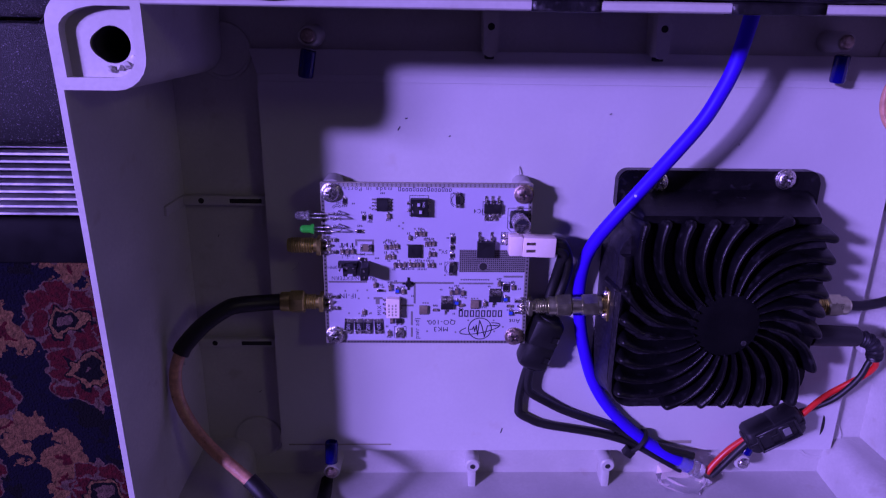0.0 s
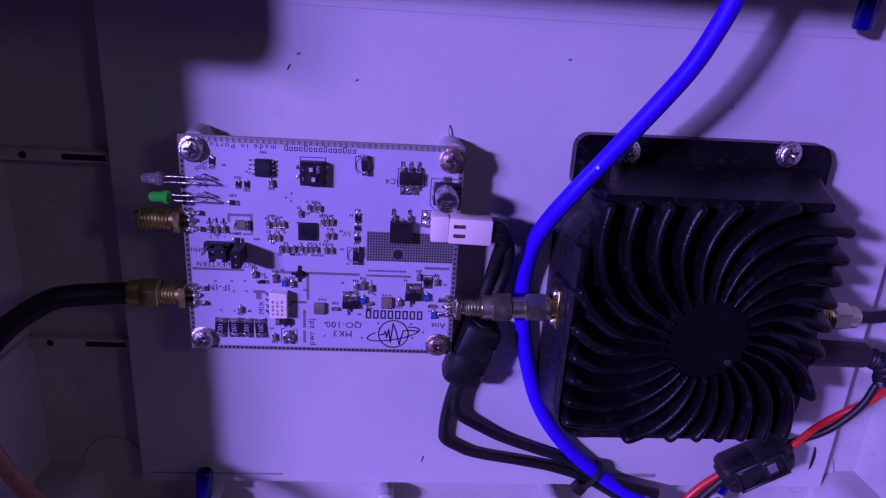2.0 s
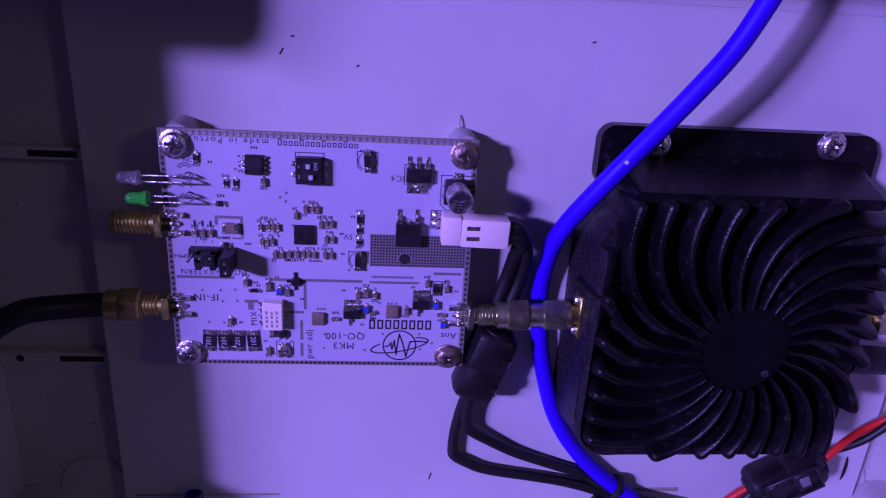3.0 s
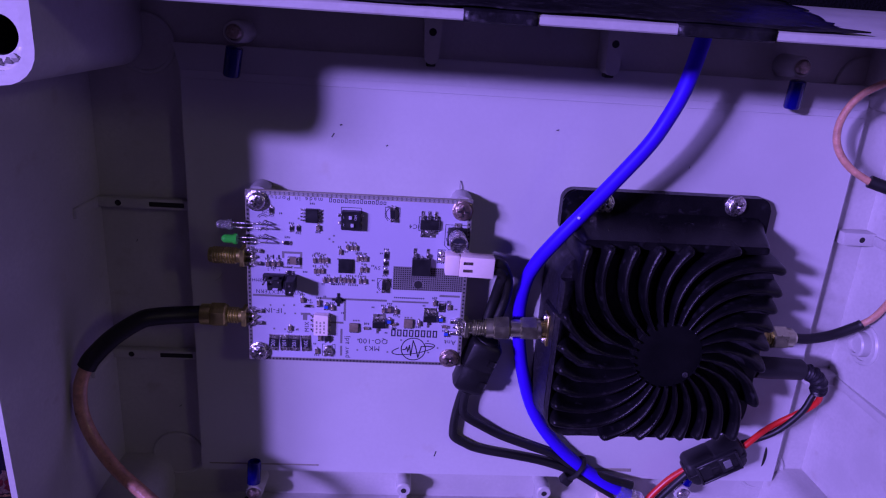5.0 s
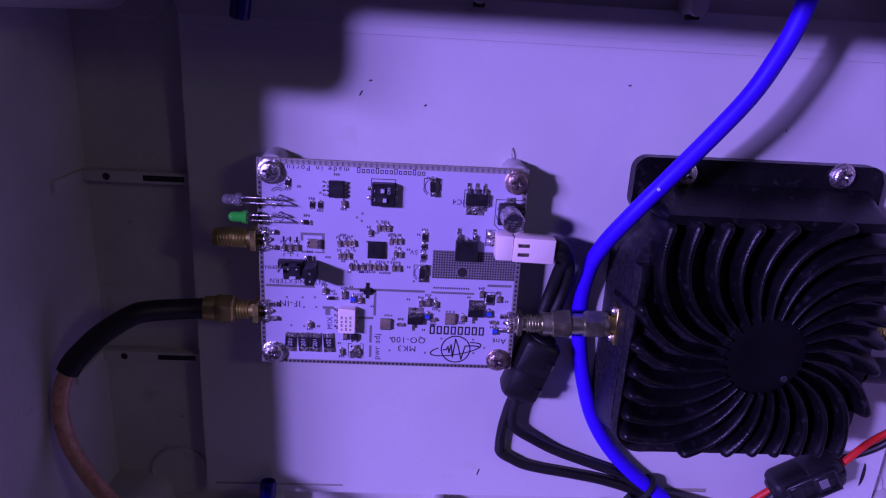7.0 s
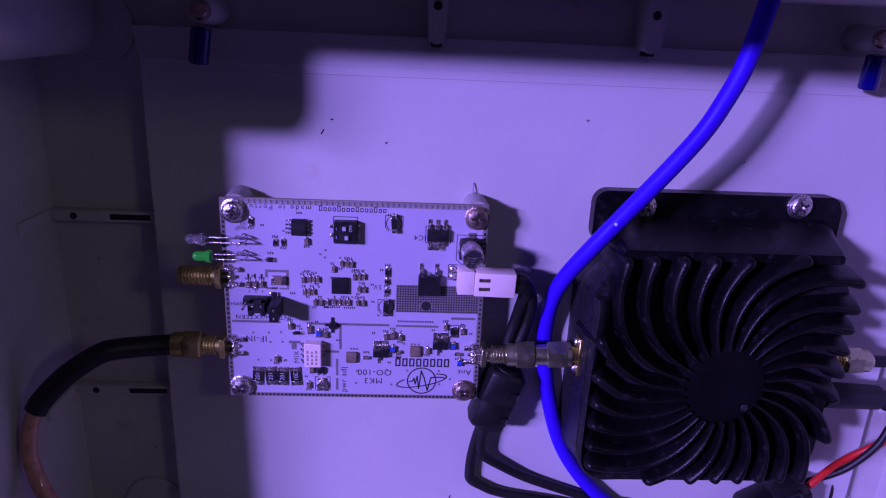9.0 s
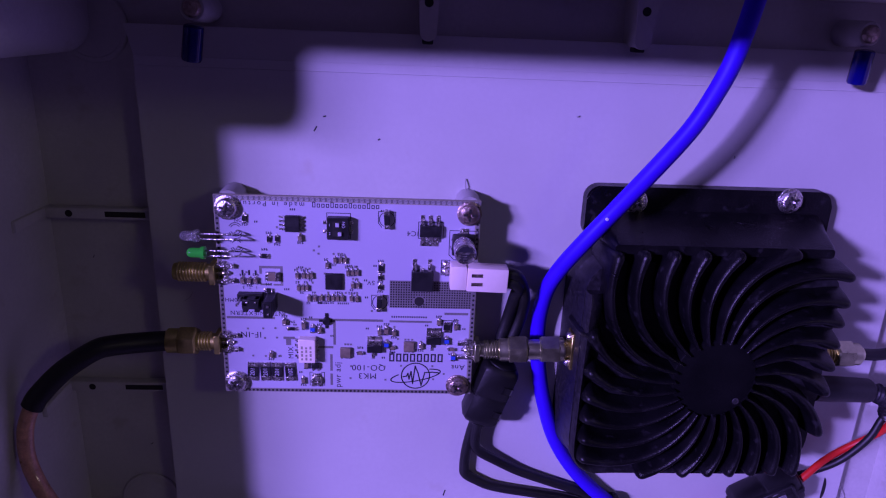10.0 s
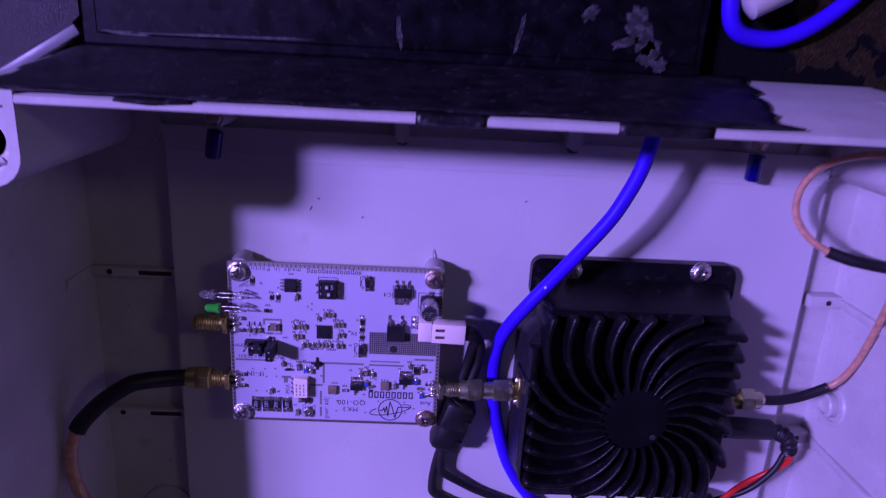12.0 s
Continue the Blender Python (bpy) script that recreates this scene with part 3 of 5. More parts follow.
prism(bm, [(176.5 + 1.4 * math.cos(radians(a)), -77.8 + 5.0 * math.sin(radians(a))) for a in range(-90, 91, 15)], PLATE - 1, PLATE + 0.06)
part("notch", bm, HOLESHADE, plate, "dark half-round notch")


def fixing(x, y, dirn, tilt, z, head=OLDSTEEL):
    """A screw on a wall boss with a blue sleeve pushed over its end."""
    ob = thing("fixing_screw", ("rusty" if head is OLDSTEEL else "bright steel") + " screw with a glossy blue plastic sleeve beside the plate", "screw", x, y, FLOOR, group="fixing screws")
    bm = mesh()
    lathe(bm, (x, y + dirn * 4, FLOOR - 0.5), (0, 0, 1), [(4.0, 0), (3.6, z - FLOOR - 1), (3.2, z - FLOOR - 0.5)], 20)
    part("screw_boss", bm, PLASTIC, ob, "white plastic boss")
    bm = mesh()
    lathe(bm, (x, y + dirn * 4, z - 1.2), (0, 0, 1), [(2.6, 0), (2.6, 0.9), (2.0, 1.7), (0.9, 2.0)], 20)
    box(bm, x - 1.5, y + dirn * 4 - 0.25, z + 0.5, x + 1.5, y + dirn * 4 + 0.25, z + 0.95)
    part("screw_head", bm, head, ob)
    bm = mesh()
    a = Vector((x, y - dirn * 0.5, z - 1.5))
    d = Vector((tilt, -dirn, -0.12)).normalized()
    lathe(bm, a, d, [(2.2, 0), (2.75, 0.4), (2.8, 9.2), (2.5, 9.8), (1.9, 9.8), (1.8, 8.6)], 24)
    part("sleeve", bm, BLUESLEEVE, ob, "glossy blue plastic sleeve")


fixing(-42.0, 81, 1, -0.18, 1.0)
fixing(150.6, 81.5, 1, 0.02, -2.0)
fixing(-40.8, -93, -1, 0.03, -3.0)
fixing(141.0, -89.5, -1, 0.45, -4.0, STEEL)

# ---------------------------------------------------------------- the circuit board
board = thing("circuit_board", "white radio circuit board with small parts on nylon standoffs", "circuit board", 0, 0, PLATE)
LOCAL = Matrix.Translation((0, 0, -Z0))
bm = mesh()
box(bm, -40, -33, -1.6, 40, 33, -0.05, 0.1, 1)
part("board_core", bm, LAMINATE, board, "brownish board edge")
bm = mesh()
prism(bm, rounded(-38.5, -31.6, 38.4, 31.4, 0.4, 2), -0.06, 0.0)
part("solder_mask", bm, SOLDERMASK, board)
bm = mesh()
for a in ((-39.8, 31.7, 39.8, 32.8), (-39.8, -32.8, 39.8, -31.8), (-39.8, -31.5, -38.7, 31.4), (38.7, -31.5, 39.8, 31.4)):
    box(bm, a[0], a[1], -0.06, a[2], a[3], 0.01)
part("edge_plating", bm, GREYINK, board, "dull edge strip with plated holes")
# dark discs paint the shade in the edge holes
bm = mesh()
for i in range(62):
    x = -38.6 + i * 1.26
    lathe(bm, (x, -32.3, 0.0), (0, 0, 1), [(0.42, 0), (0.42, 0.05)], 6)
for i in range(40):
    for x in (-39.2, 39.2):
        lathe(bm, (x, -30.5 + i * 1.56, 0.0), (0, 0, 1), [(0.42, 0), (0.42, 0.05)], 6)
part("edge_perforation", bm, HOLESHADE, board, "rows of dark holes along the edges", kind="stuff")


# printing
def silk_box(bm, x0, y0, x1, y1, w=0.22):
    for a in ((x0, y0, x1, y0 + w), (x0, y1 - w, x1, y1), (x0, y0 + w, x0 + w, y1 - w), (x1 - w, y0 + w, x1, y1 - w)):
        box(bm, a[0], a[1], 0.0, a[2], a[3], 0.025)


def silk_line(bm, pts, w=0.25, z=0.025):
    for (ax, ay), (bx, by) in zip(pts, pts[1:]):
        L = math.hypot(bx - ax, by - ay)
        m = Matrix.Translation((ax, ay, 0)) @ Matrix.Rotation(math.atan2(by - ay, bx - ax), 4, "Z")
        box(bm, -w / 2, -w / 2, 0, L + w / 2, w / 2, z, m=m)


def arc(cx, cy, rx, ry, a0, a1, n=28, turn=0.0):
    c, s = math.cos(radians(turn)), math.sin(radians(turn))
    out = []
    for i in range(n + 1):
        a = radians(a0 + (a1 - a0) * i / n)
        x, y = rx * math.cos(a), ry * math.sin(a)
        out.append((cx + c * x - s * y, cy + s * x + c * y))
    return out


bm = mesh()
silk_line(bm, arc(21.6, -26.4, 4.6, 4.6, 0, 360, 44), 0.38)
silk_line(bm, arc(21.6, -26.4, 8.2, 1.9, 132, 412, 44, 12), 0.36)
silk_line(bm, [(17.6, -26.8), (18.6, -26.6), (19.1, -25.6), (19.5, -27.6), (20.1, -24.9), (20.7, -29.2), (21.4, -22.9), (22.4, -25.4), (23.5, -29.9), (24.6, -25.2), (27.0, -25.0), (29.0, -25.2)], 0.42)
part("printed_emblem", bm, INK, board, "black printed circle with a wave")
bm = mesh()
for i in range(8):  # the maker's lettering, as plain blocks
    x = 12.9 + i * 2.24
    silk_box(bm, x, -21.3, x + 1.7, -18.4, 0.48)
part("printed_bar", bm, INK, board, kind="stuff")
bm = mesh()
for i in range(15):
    x = -10.8 + i * 1.36
    silk_box(bm, x, 29.8, x + 0.95, 31.0 if i % 4 else 31.5, 0.24)
for i in range(16):
    x = 13.4 + i * 0.72
    box(bm, x, -5.75, 0, x + 0.42, -5.15, 0.025)
for x, y, n in ((-17.5, 29.0, 3), (-28.2, 24.9, 2), (9.7, 29.2, 2), (-20, 3.2, 3), (-15.5, 10.6, 3), (-9.8, -1.2, 5), (-3.5, -1.2, 6), (4.7, 6.7, 2), (-0.5, 11.4, 3), (5.0, 1.0, 2), (-12, 1.3, 3), (5.3, -9.7, 2), (33.4, -6.2, 2), (24.2, -8.3, 2), (10.5, -20.0, 2), (13.3, -18.2, 2), (-17.5, -8.8, 2), (-12.5, -6.2, 2), (-22.6, -20, 2), (-16.1, -25.6, 2), (-5.9, -12.5, 2), (7.6, 11.6, 2), (30, 9, 2), (36.2, -9.3, 2)):
    for i in range(n):
        box(bm, x + i * 0.62, y - 0.32, 0, x + i * 0.62 + 0.36, y + 0.32, 0.025)
for x, y in ((-32.5, 4.4), (-30.5, 4.4), (-28.5, 4.4)):
    box(bm, x - 0.3, y + 3.3, 0, x + 0.3, y + 4.9, 0.025)
part("printed_mark", bm, INK, board, "tiny illegible black part marks", kind="stuff")
def outline(*strokes):
    bm = mesh()
    for q in strokes:
        silk_line(bm, q, 0.22)
    part("printed_outline", bm, INK, board)


def rect(x0, y0, x1, y1):
    return [(x0, y0), (x1, y0), (x1, y1), (x0, y1), (x0, y0)]


for cx, cy in ((-33.9, 22.3), (-33.7, 17.3)):
    outline(arc(cx, cy, 2.1, 2.1, 40, 150, 14), arc(cx, cy, 2.1, 2.1, 210, 330, 14), arc(cx, cy, 1.5, 1.5, 40, 150, 12), arc(cx, cy, 1.5, 1.5, 210, 330, 12))
outline(rect(-6.5, 20.3, 0.6, 28.2))
outline(rect(21.2, 20.9, 28.8, 26.1))
outline([(30.8, 23.6), (30.8, 15.8), (32.4, 14.2), (38, 14.2), (39.6, 15.8), (39.6, 23.6), (30.8, 23.6)], arc(35.1, 19.2, 3.9, 3.9, 20, 160, 20), arc(35.1, 19.2, 3.9, 3.9, 190, 240, 10))
for cx, cy in ((11.6, 26.6), (9.7, -0.6)):
    outline(arc(cx, cy, 2.3, 2.3, -70, 70, 16), arc(cx, cy, 2.3, 2.3, 110, 250, 16), [(cx - 2.6, cy + 2.4), (cx - 2.6, cy - 1.2), (cx - 1.6, cy - 2.5)], [(cx - 2.6, cy + 2.4), (cx + 2.6, cy + 2.4), (cx + 2.6, cy - 1.0)])
outline(rect(28.6, 11.6, 31.2, 14.0)), outline(rect(28.6, 9.1, 31.2, 11.4))
outline([(-12.7, -30.4), (-12.7, -25.6), (-11.8, -25.6)]), outline([(-8.9, -25.6), (-8.0, -25.6), (-8.0, -30.4)])
outline(rect(29.6, -10.6, 32.8, -6.4))
for a in ((-38.2, -7.0, -23.2, -6.2), (-13.9, -7.3, 10.8, -6.5), (12.8, -7.4, 26.3, -6.7), (30.2, -4.5, 37.8, -3.7), (-5.0, -15.6, -4.2, -7.5), (-6.1, -25, -5.3, -19), (-6.1, -30.2, -5.3, -26), (-20.8, -13.9, -17.2, -13.0), (-20.0, -16.0, -18.4, -13.9),
          (-27.4, 10.0, -20.2, 10.8), (-27.4, 8.2, -26.6, 10.0), (-21.0, 5.0, -20.2, 10.0), (-27.2, 4.4, -23.8, 5.0), (-23.2, 4.4, -20.2, 4.9), (-9.9, -16.9, -5.0, -16.1)):
    bm = mesh()
    box(bm, a[0], a[1], 0, a[2], a[3], 0.018)
    part("bare_track", bm, GREYINK, board, "dull grey bare track")
bm = mesh()
box(bm, 12.7, -2.3, 0, 38.6, 6.9, 0.02)
part("heat_pad", bm, GREYINK, board, "grey pad full of small holes")
# the pad's holes are dark discs painted as shade
bm = mesh()
for i in range(32):
    for k in range(11):
        x, y = 13.2 + i * 0.80, -1.9 + k * 0.82
        if math.hypot(x - 22.1, y) < 1.8 or (19.2 < x < 26.8 and y > 4) or (x > 31 and y > 5):
            continue
        lathe(bm, (x, y, 0.0), (0, 0, 1), [(0.29, 0), (0.29, 0.05)], 6)
part("pad_perforation", bm, HOLESHADE, board, "grid of small dark holes", kind="stuff")
# dark disc for the shade in the mounting hole
bm = mesh()
lathe(bm, (22.1, 0.0, 0.0), (0, 0, 1), [(1.55, 0), (1.55, 0.06)], 20)
part("mounting_hole", bm, HOLESHADE, board)
bm = mesh()
for x, y in ((-9, 17.5), (-10.6, 16.2), (-9.2, 15.2), (-4.6, 15.2), (-3.1, 15.3), (-2.0, 15.3), (-15.8, 10.2), (-14.6, 10.2), (-13.2, 10.2), (-12, 10.2), (-11.2, 5.6), (-7.4, 8.7), (-0.9, 11.2), (0.7, 11.2), (2.0, 11.2), (1.3, 7.2), (2.4, 7.2), (-6.4, 2.4), (-1, 2.4), (1.1, 2.2), (2.6, 2.2), (-31.8, -10.4), (-27, -10.3), (-23.2, -10.1), (-26.6, -13.6), (-22.8, -13.4), (-30.6, -19.9), (-26.6, -20.0), (-21.9, -19.8), (-1.2, -15.4), (-0.3, -15.4), (0.6, -15.4), (3.3, -16.6), (18, -13.4), (19, -13.4), (20.2, -13.4), (14.4, -9), (15.6, -13.2), (23, -14), (-20.4, -5.3), (11.4, 29.5), (-14.8, 18.6), (-21.5, 23.3), (30.8, -25.6), (33.7, -22.6), (16.8, -22.8), (0.6, -23.2), (11.4, -23.2), (0.4, -27.6), (11.8, -28), (27, -22.8), (27.4, -27.6), (7.2, -3.6), (-7.3, 1.5), (34.2, -6.4), (-31.3, 8.6)):
    box(bm, x - 0.32, y - 0.32, 0, x + 0.32, y + 0.32, 0.05, 0.0)
part("via_pad", bm, GREYINK, board, "small dull via pads", kind="stuff")


def lettering(text, x, y, size, turn=180, gap=1.0):
    cu = bpy.data.curves.new("lettering", "FONT")
    cu.body, cu.size, cu.align_x, cu.align_y, cu.extrude = text, size * 0.001, "CENTER", "CENTER", 0.00001
    cu.space_character = gap
    tmp = bpy.data.objects.new("lettering", cu)
    me = bpy.data.meshes.new_from_object(tmp)
    bpy.data.objects.remove(tmp)
    return me, Matrix.Translation(P(x, y, 0.0)) @ Matrix.Rotation(radians(turn), 4, "Z")


def printed(text, x, y, size, turn=180, z=0.03, mat_=None, parent=None, gap=1.12):
    me, m = lettering(text, x, y, size, turn, gap)
    me.materials.append(mat_ or INK)
    ob = new("printed_text", me)
    par = parent or board
    ob.parent, ob.matrix_parent_inverse = par, world_of(par).inverted()
    ob.matrix_basis = Matrix.Translation((0, 0, z * 0.001)) @ m
    return ob


printed("made in Portugal", -24.0, 30.6, 2.2, gap=1.42)
printed("IF-IN", -30.9, -12.4, 2.9)
printed("INTERN/EXTERN", -28.4, -5.0, 2.1)
printed("10MHz", -36.4, -0.6, 1.8)
printed("MIX", -18.5, -18.7, 2.3, 90)
printed("pwr adj", -3.6, -26.4, 2.7, 90)
printed("MK3", 5.9, -26.6, 2.9)
printed("QO-100", 6.3, -23.6, 2.9)
printed("Ant", 35.4, -23.0, 2.7)
printed("IC4", 19.5, 22.4, 2.3)
printed("5V", 6.9, 6.0, 2.1)
printed("ON", -32.9, 25.3, 1.6)
printed("3", -32.4, 3.6, 1.4), printed("2", -30.4, 3.6, 1.4), printed("1", -28.4, 3.6, 1.4)


# surface-mounted parts
CACHE = {}


def shared(key, make, mat_):
    if key not in CACHE:
        bm = mesh()
        make(bm)
        CACHE[key] = finish(bm, key[0], mat_)
    return CACHE[key]


def placed(name, me, x, y, z=0.0, turn=0.0, label=""):
    ob = new(name, me)
    ob.parent, ob.matrix_parent_inverse = board, world_of(board).inverted()
    ob.matrix_basis = Matrix.Translation(P(x, y, z)) @ Matrix.Rotation(radians(turn), 4, "Z")
    return tagged(ob, label)


def sub(name, me, parent):
    ob = new(name, me)
    ob.parent = parent
    return ob


def smd(name, x, y, l, w, h, turn, mat_, label=""):
    """A two-ended chip: ceramic body and two tinned ends, along its local x."""
    e = l * 0.24
    body = placed(name, shared((name, l, w, h, mat_.name), lambda b: box(b, -l / 2 + e * 0.8, -w / 2 + 0.03, 0.02, l / 2 - e * 0.8, w / 2 - 0.03, h - 0.03, 0.05, 1, LOCAL), mat_), x, y, 0, turn + 4 * math.sin(x * 7.1 + y * 3.3), label)
    for s in (-1, 1):
        def tinned(b, s=s):
            box(b, s * l / 2, -w / 2, 0.0, s * (l / 2 - e), w / 2, h, 0.08, 1, LOCAL)
            if l < 3.2:  # a low fillet of solder at the end
                lathe(b, (s * (l / 2 + 0.02), 0, -Z0), (0, 0, 1), [(w * 0.42, 0), (w * 0.34, h * 0.25), (w * 0.2, h * 0.45), (w * 0.06, h * 0.52)], 8)

        sub("terminal", shared(("terminal", l, w, h, s), tinned, TIN), body)
    return body


MARKS = []


def cap(x, y, turn=90, l=1.9, w=1.05, h=0.95):
    MARKS.append((x, y, l))
    return smd("capacitor", x, y, l, w, h, turn, TANCAP)


def res(x, y, turn=90, l=1.9, w=1.05, h=0.6):
    MARKS.append((x, y, l))
    return smd("resistor", x, y, l, w, h, turn, CHIP)


for x, y in ((-15.8, 7.9), (-13.8, 8.0), (-12.6, 8.0), (-11.4, 8.1), (-15.5, 3.9), (-14.2, 3.9), (-12.9, 4.0), (-4.1, 13.3), (-2.4, 13.3), (-1.1, 13.3), (-6.6, 11.6), (-0.2, 9.2), (1.2, 9.3), (2.6, 9.4), (1.2, 5.1), (2.8, 5.1), (-12.3, 0.4), (-10.5, 0.5), (-8.6, 0.6), (-6.4, 0.7), (-4.9, 0.7), (-3.5, 0.7), (-2.1, 0.7), (0.8, 0.6), (2.5, 0.6)):
    cap(x, y)
for x, y in ((-32.5, 6.0), (-30.5, 6.0), (-28.5, 6.1), (-14.6, 20.3), (-20.2, -7.7), (-24.8, -19.3), (-9.2, -10.4), (9.7, -10.7), (14.3, -10.9), (28.5, -6.9), (34.0, -8.4), (23.1, -15.4)):
    cap(x, y, 90, 2.0, 1.25, 1.1)
cap(11.9, -10.2, 90, 2.6, 1.4, 1.2), cap(-14.2, -8.8, 90, 2.6, 1.3, 1.1), cap(-13.7, -22.8, 90, 2.4, 1.3, 1.0), cap(-14.8, -28.4, 90, 2.2, 1.2, 1.0), cap(3.6, -18.2, 0), cap(13.9, -16.2, 20), cap(33.0, -16.4, 0, 2.2, 1.1, 0.9)
res(-31.0, 26.0, 90, 2.6, 1.4), res(-24.0, 19.6, 80, 2.2, 1.2), res(-21.6, 19.7, 90, 2.2, 1.2), res(-25.5, 14.1, 0, 2.6, 1.5), res(-17.9, -10.1, 0, 3.0, 1.1), res(9.9, 11.0, 90, 3.0, 1.6), res(9.8, 4.6, 90, 1.8, 1.6), res(9.8, 7.9, 90, 1.8, 1.6), res(-24.6, 2.8, 0, 2.4, 1.5)
for x, y, t in ((-11.4, -10.0, 90), (12.0, -15.0, 90), (31.3, -13.4, 90), (33.6, -19.2, 90)):
    smd("inductor", x, y, 2.3, 1.5, 1.2, t, BLUECAP, "small blue inductor")
smd("resistor", 31.2, -8.5, 3.4, 2.2, 0.8, 90, CHIP)
smd("crystal", -23.4, 7.6, 4.0, 2.8, 1.3, 0, TANCAP, "tan ceramic oscillator")
smd("diode", 11.6, 26.8, 5.6, 1.7, 1.7, 90, CHIP, "small black diode"), smd("diode", 9.6, -0.5, 5.4, 1.7, 1.7, 90, CHIP, "small black diode")
rng = random.Random(11)
bm = mesh()
for k, (x, y, l) in enumerate(MARKS):
    yy = y + (1 if rng.random() < 0.5 else -1) * (l / 2 + 0.75)
    for i in range(2 if k < 25 else 3):
        xx = x - 0.9 + i * 0.68
        h_ = rng.uniform(0.75, 0.95)
        box(bm, xx, yy - h_ / 2, 0, xx + 0.22, yy + h_ / 2, 0.025)
        for q_ in rng.sample((-0.34, -0.08, 0.2), 2):
            box(bm, xx + 0.22, yy + q_, 0, xx + 0.5, yy + q_ + 0.18, 0.025)
part("printed_mark", bm, INK, board, "tiny illegible black part marks", kind="stuff")
for i in range(48):
    placed("plated_hole", shared(("plated_hole",), lambda b: lathe(b, (0, 0, -Z0), (0, 0, 1), [(0.66, 0), (0.6, 0.14), (0.3, 0.14), (0.25, 0.02)], 10), PLATING), -38.6 + i * 1.64, 32.2)
for i, x in enumerate((-30.9, -26.8, -23.1, -18.9)):
    r_ = smd("power_resistor", x, -25.4, 6.5, 3.3, 0.6, 90, CHIP, "black chip resistor marked 201")
    me, m = lettering("201", 0, 0, 2.0, 180 if i == 3 else 0)
    me.materials.append(SOLDERMASK)
    tx = new("printed_text", me)
    tx.parent = r_
    tx.matrix_basis = Matrix.Translation((0, 0, 0.00061)) @ Matrix.Rotation(radians(0 if i < 3 else 180), 4, "Z")


def ic(name, x0, y0, x1, y1, h, mat_, leads, label):
    """A moulded package; leads: (x, y, length, width, turn) with gull-wing pins."""
    bm = mesh()
    box(bm, x0, y0, 0.1, x1, y1, h, 0.18, 1)
    ob = part(name, bm, mat_, board, label)
    for x, y, l, w, t in leads:
        m = Matrix.Translation((x, y, 0)) @ Matrix.Rotation(radians(t), 4, "Z")
        bm = mesh()
        box(bm, -0.3, -w / 2, h * 0.45, l * 0.45, w / 2, h * 0.45 + 0.22, m=m)
        box(bm, l * 0.35, -w / 2, 0.1, l * 0.5, w / 2, h * 0.45 + 0.21, m=m)
        box(bm, l * 0.36, -w / 2 * 1.02, 0.02, l, w / 2 * 1.02, 0.25, 0.05, 1, m=m)
        part("lead", bm, TIN, ob)
    return ob


ic("integrated_circuit", -18.9, 22.3, -14.5, 27.3, 1.6, CHIP, [(-18.9, 22.9 + i * 1.27, 1.9, 0.55, 180) for i in range(4)] + [(-14.5, 22.9 + i * 1.27, 1.6, 0.55, 0) for i in range(4)], "small black eight-lead chip")
ic("processor_chip", -7.2, 3.6, -1.9, 9.0, 0.9, CHIP, [], "square black leadless chip")
ic("voltage_regulator", 21.6, 21.7, 28.2, 25.3, 1.7, CHIP, [(22.4 + i * 2.35, 25.3, 3.0, 1.1, 90) for i in range(3)] + [(24.6, 21.7, 3.2, 5.4, -90)], "black regulator with three leads and a tab")
ic("voltage_regulator", 19.4, 4.2, 26.2, 10.6, 2.3, CHIP, [(20.3, 10.6, 3.6, 1.1, 90), (25.0, 10.6, 3.6, 1.1, 90), (22.7, 10.6, 0.8, 0.9, 90)], "large black regulator on the grey pad")
for x, y in ((8.2, -16.4), (27.1, -13.2)):
    ic("amplifier_chip", x - 2.4, y - 1.3, x + 2.4, y + 1.3, 1.5, CHIP, [(x - 0.5, y - 1.3, 2.6, 0.8, -90), (x, y + 1.3, 2.8, 4.6, 90)], "small black amplifier chip with a wide tab")
for x, y in ((-1.1, -18.0), (19.2, -15.5)):
    ic("filter_chip", x - 1.7, y - 1.7, x + 1.7, y + 1.7, 1.2, TANCAP, [(x - 1.2 + i * 1.2, y - 1.7, 0.7, 0.6, -90) for i in range(3)], "small tan square filter")
ic("mixer", -15.7, -20.8, -10.4, -12.6, 3.0, WHITECON, [(-15.7, -19.6 + i * 1.9, 1.5, 0.7, 180) for i in range(4)] + [(-10.4, -19.6 + i * 1.9, 0.9, 0.7, 0) for i in range(4)], "white ceramic mixer block")
bm = mesh()
for i in range(3):
    for k in range(4):
        box(bm, -14.9 + i * 1.35, -19.8 + k * 1.3, 3.0, -14.3 + i * 1.35, -19.1 + k * 1.3 + (0.3 if (i + k) % 2 else 0), 3.03)
part("printed_bar", bm, LAMINATE, board, kind="stuff")
ic("transistor", -12.0, -23.8, -9.6, -21.9, 1.2, CHIP, [(-11.6, -23.8, 1.2, 0.5, -90), (-10.0, -23.8, 1.2, 0.5, -90)], "tiny black transistor")
bm = mesh()
lathe(bm, (-10.5, -28.3, 0), (0, 0, 1), [(1.8, 0), (1.8, 0.9), (1.5, 1.2), (0.7, 1.2), (0.6, 0.9)], 16)
box(bm, -12.0, -26.9, 0.02, -9.2, -25.9, 0.5, 0.1, 1), box(bm, -12.2, -30.6, 0.02, -11.0, -29.6, 0.5, 0.1, 1), box(bm, -10.0, -30.6, 0.02, -8.8, -29.6, 0.5, 0.1, 1)
part("trimmer", bm, TIN, board, "small metal trimmer")
bm = mesh()
lathe(bm, (-7.0, -7.2, 0), (0, 0, 1), [(1.3, 0), (1.3, 0.9), (1.0, 1.2), (0.4, 1.2)], 12)
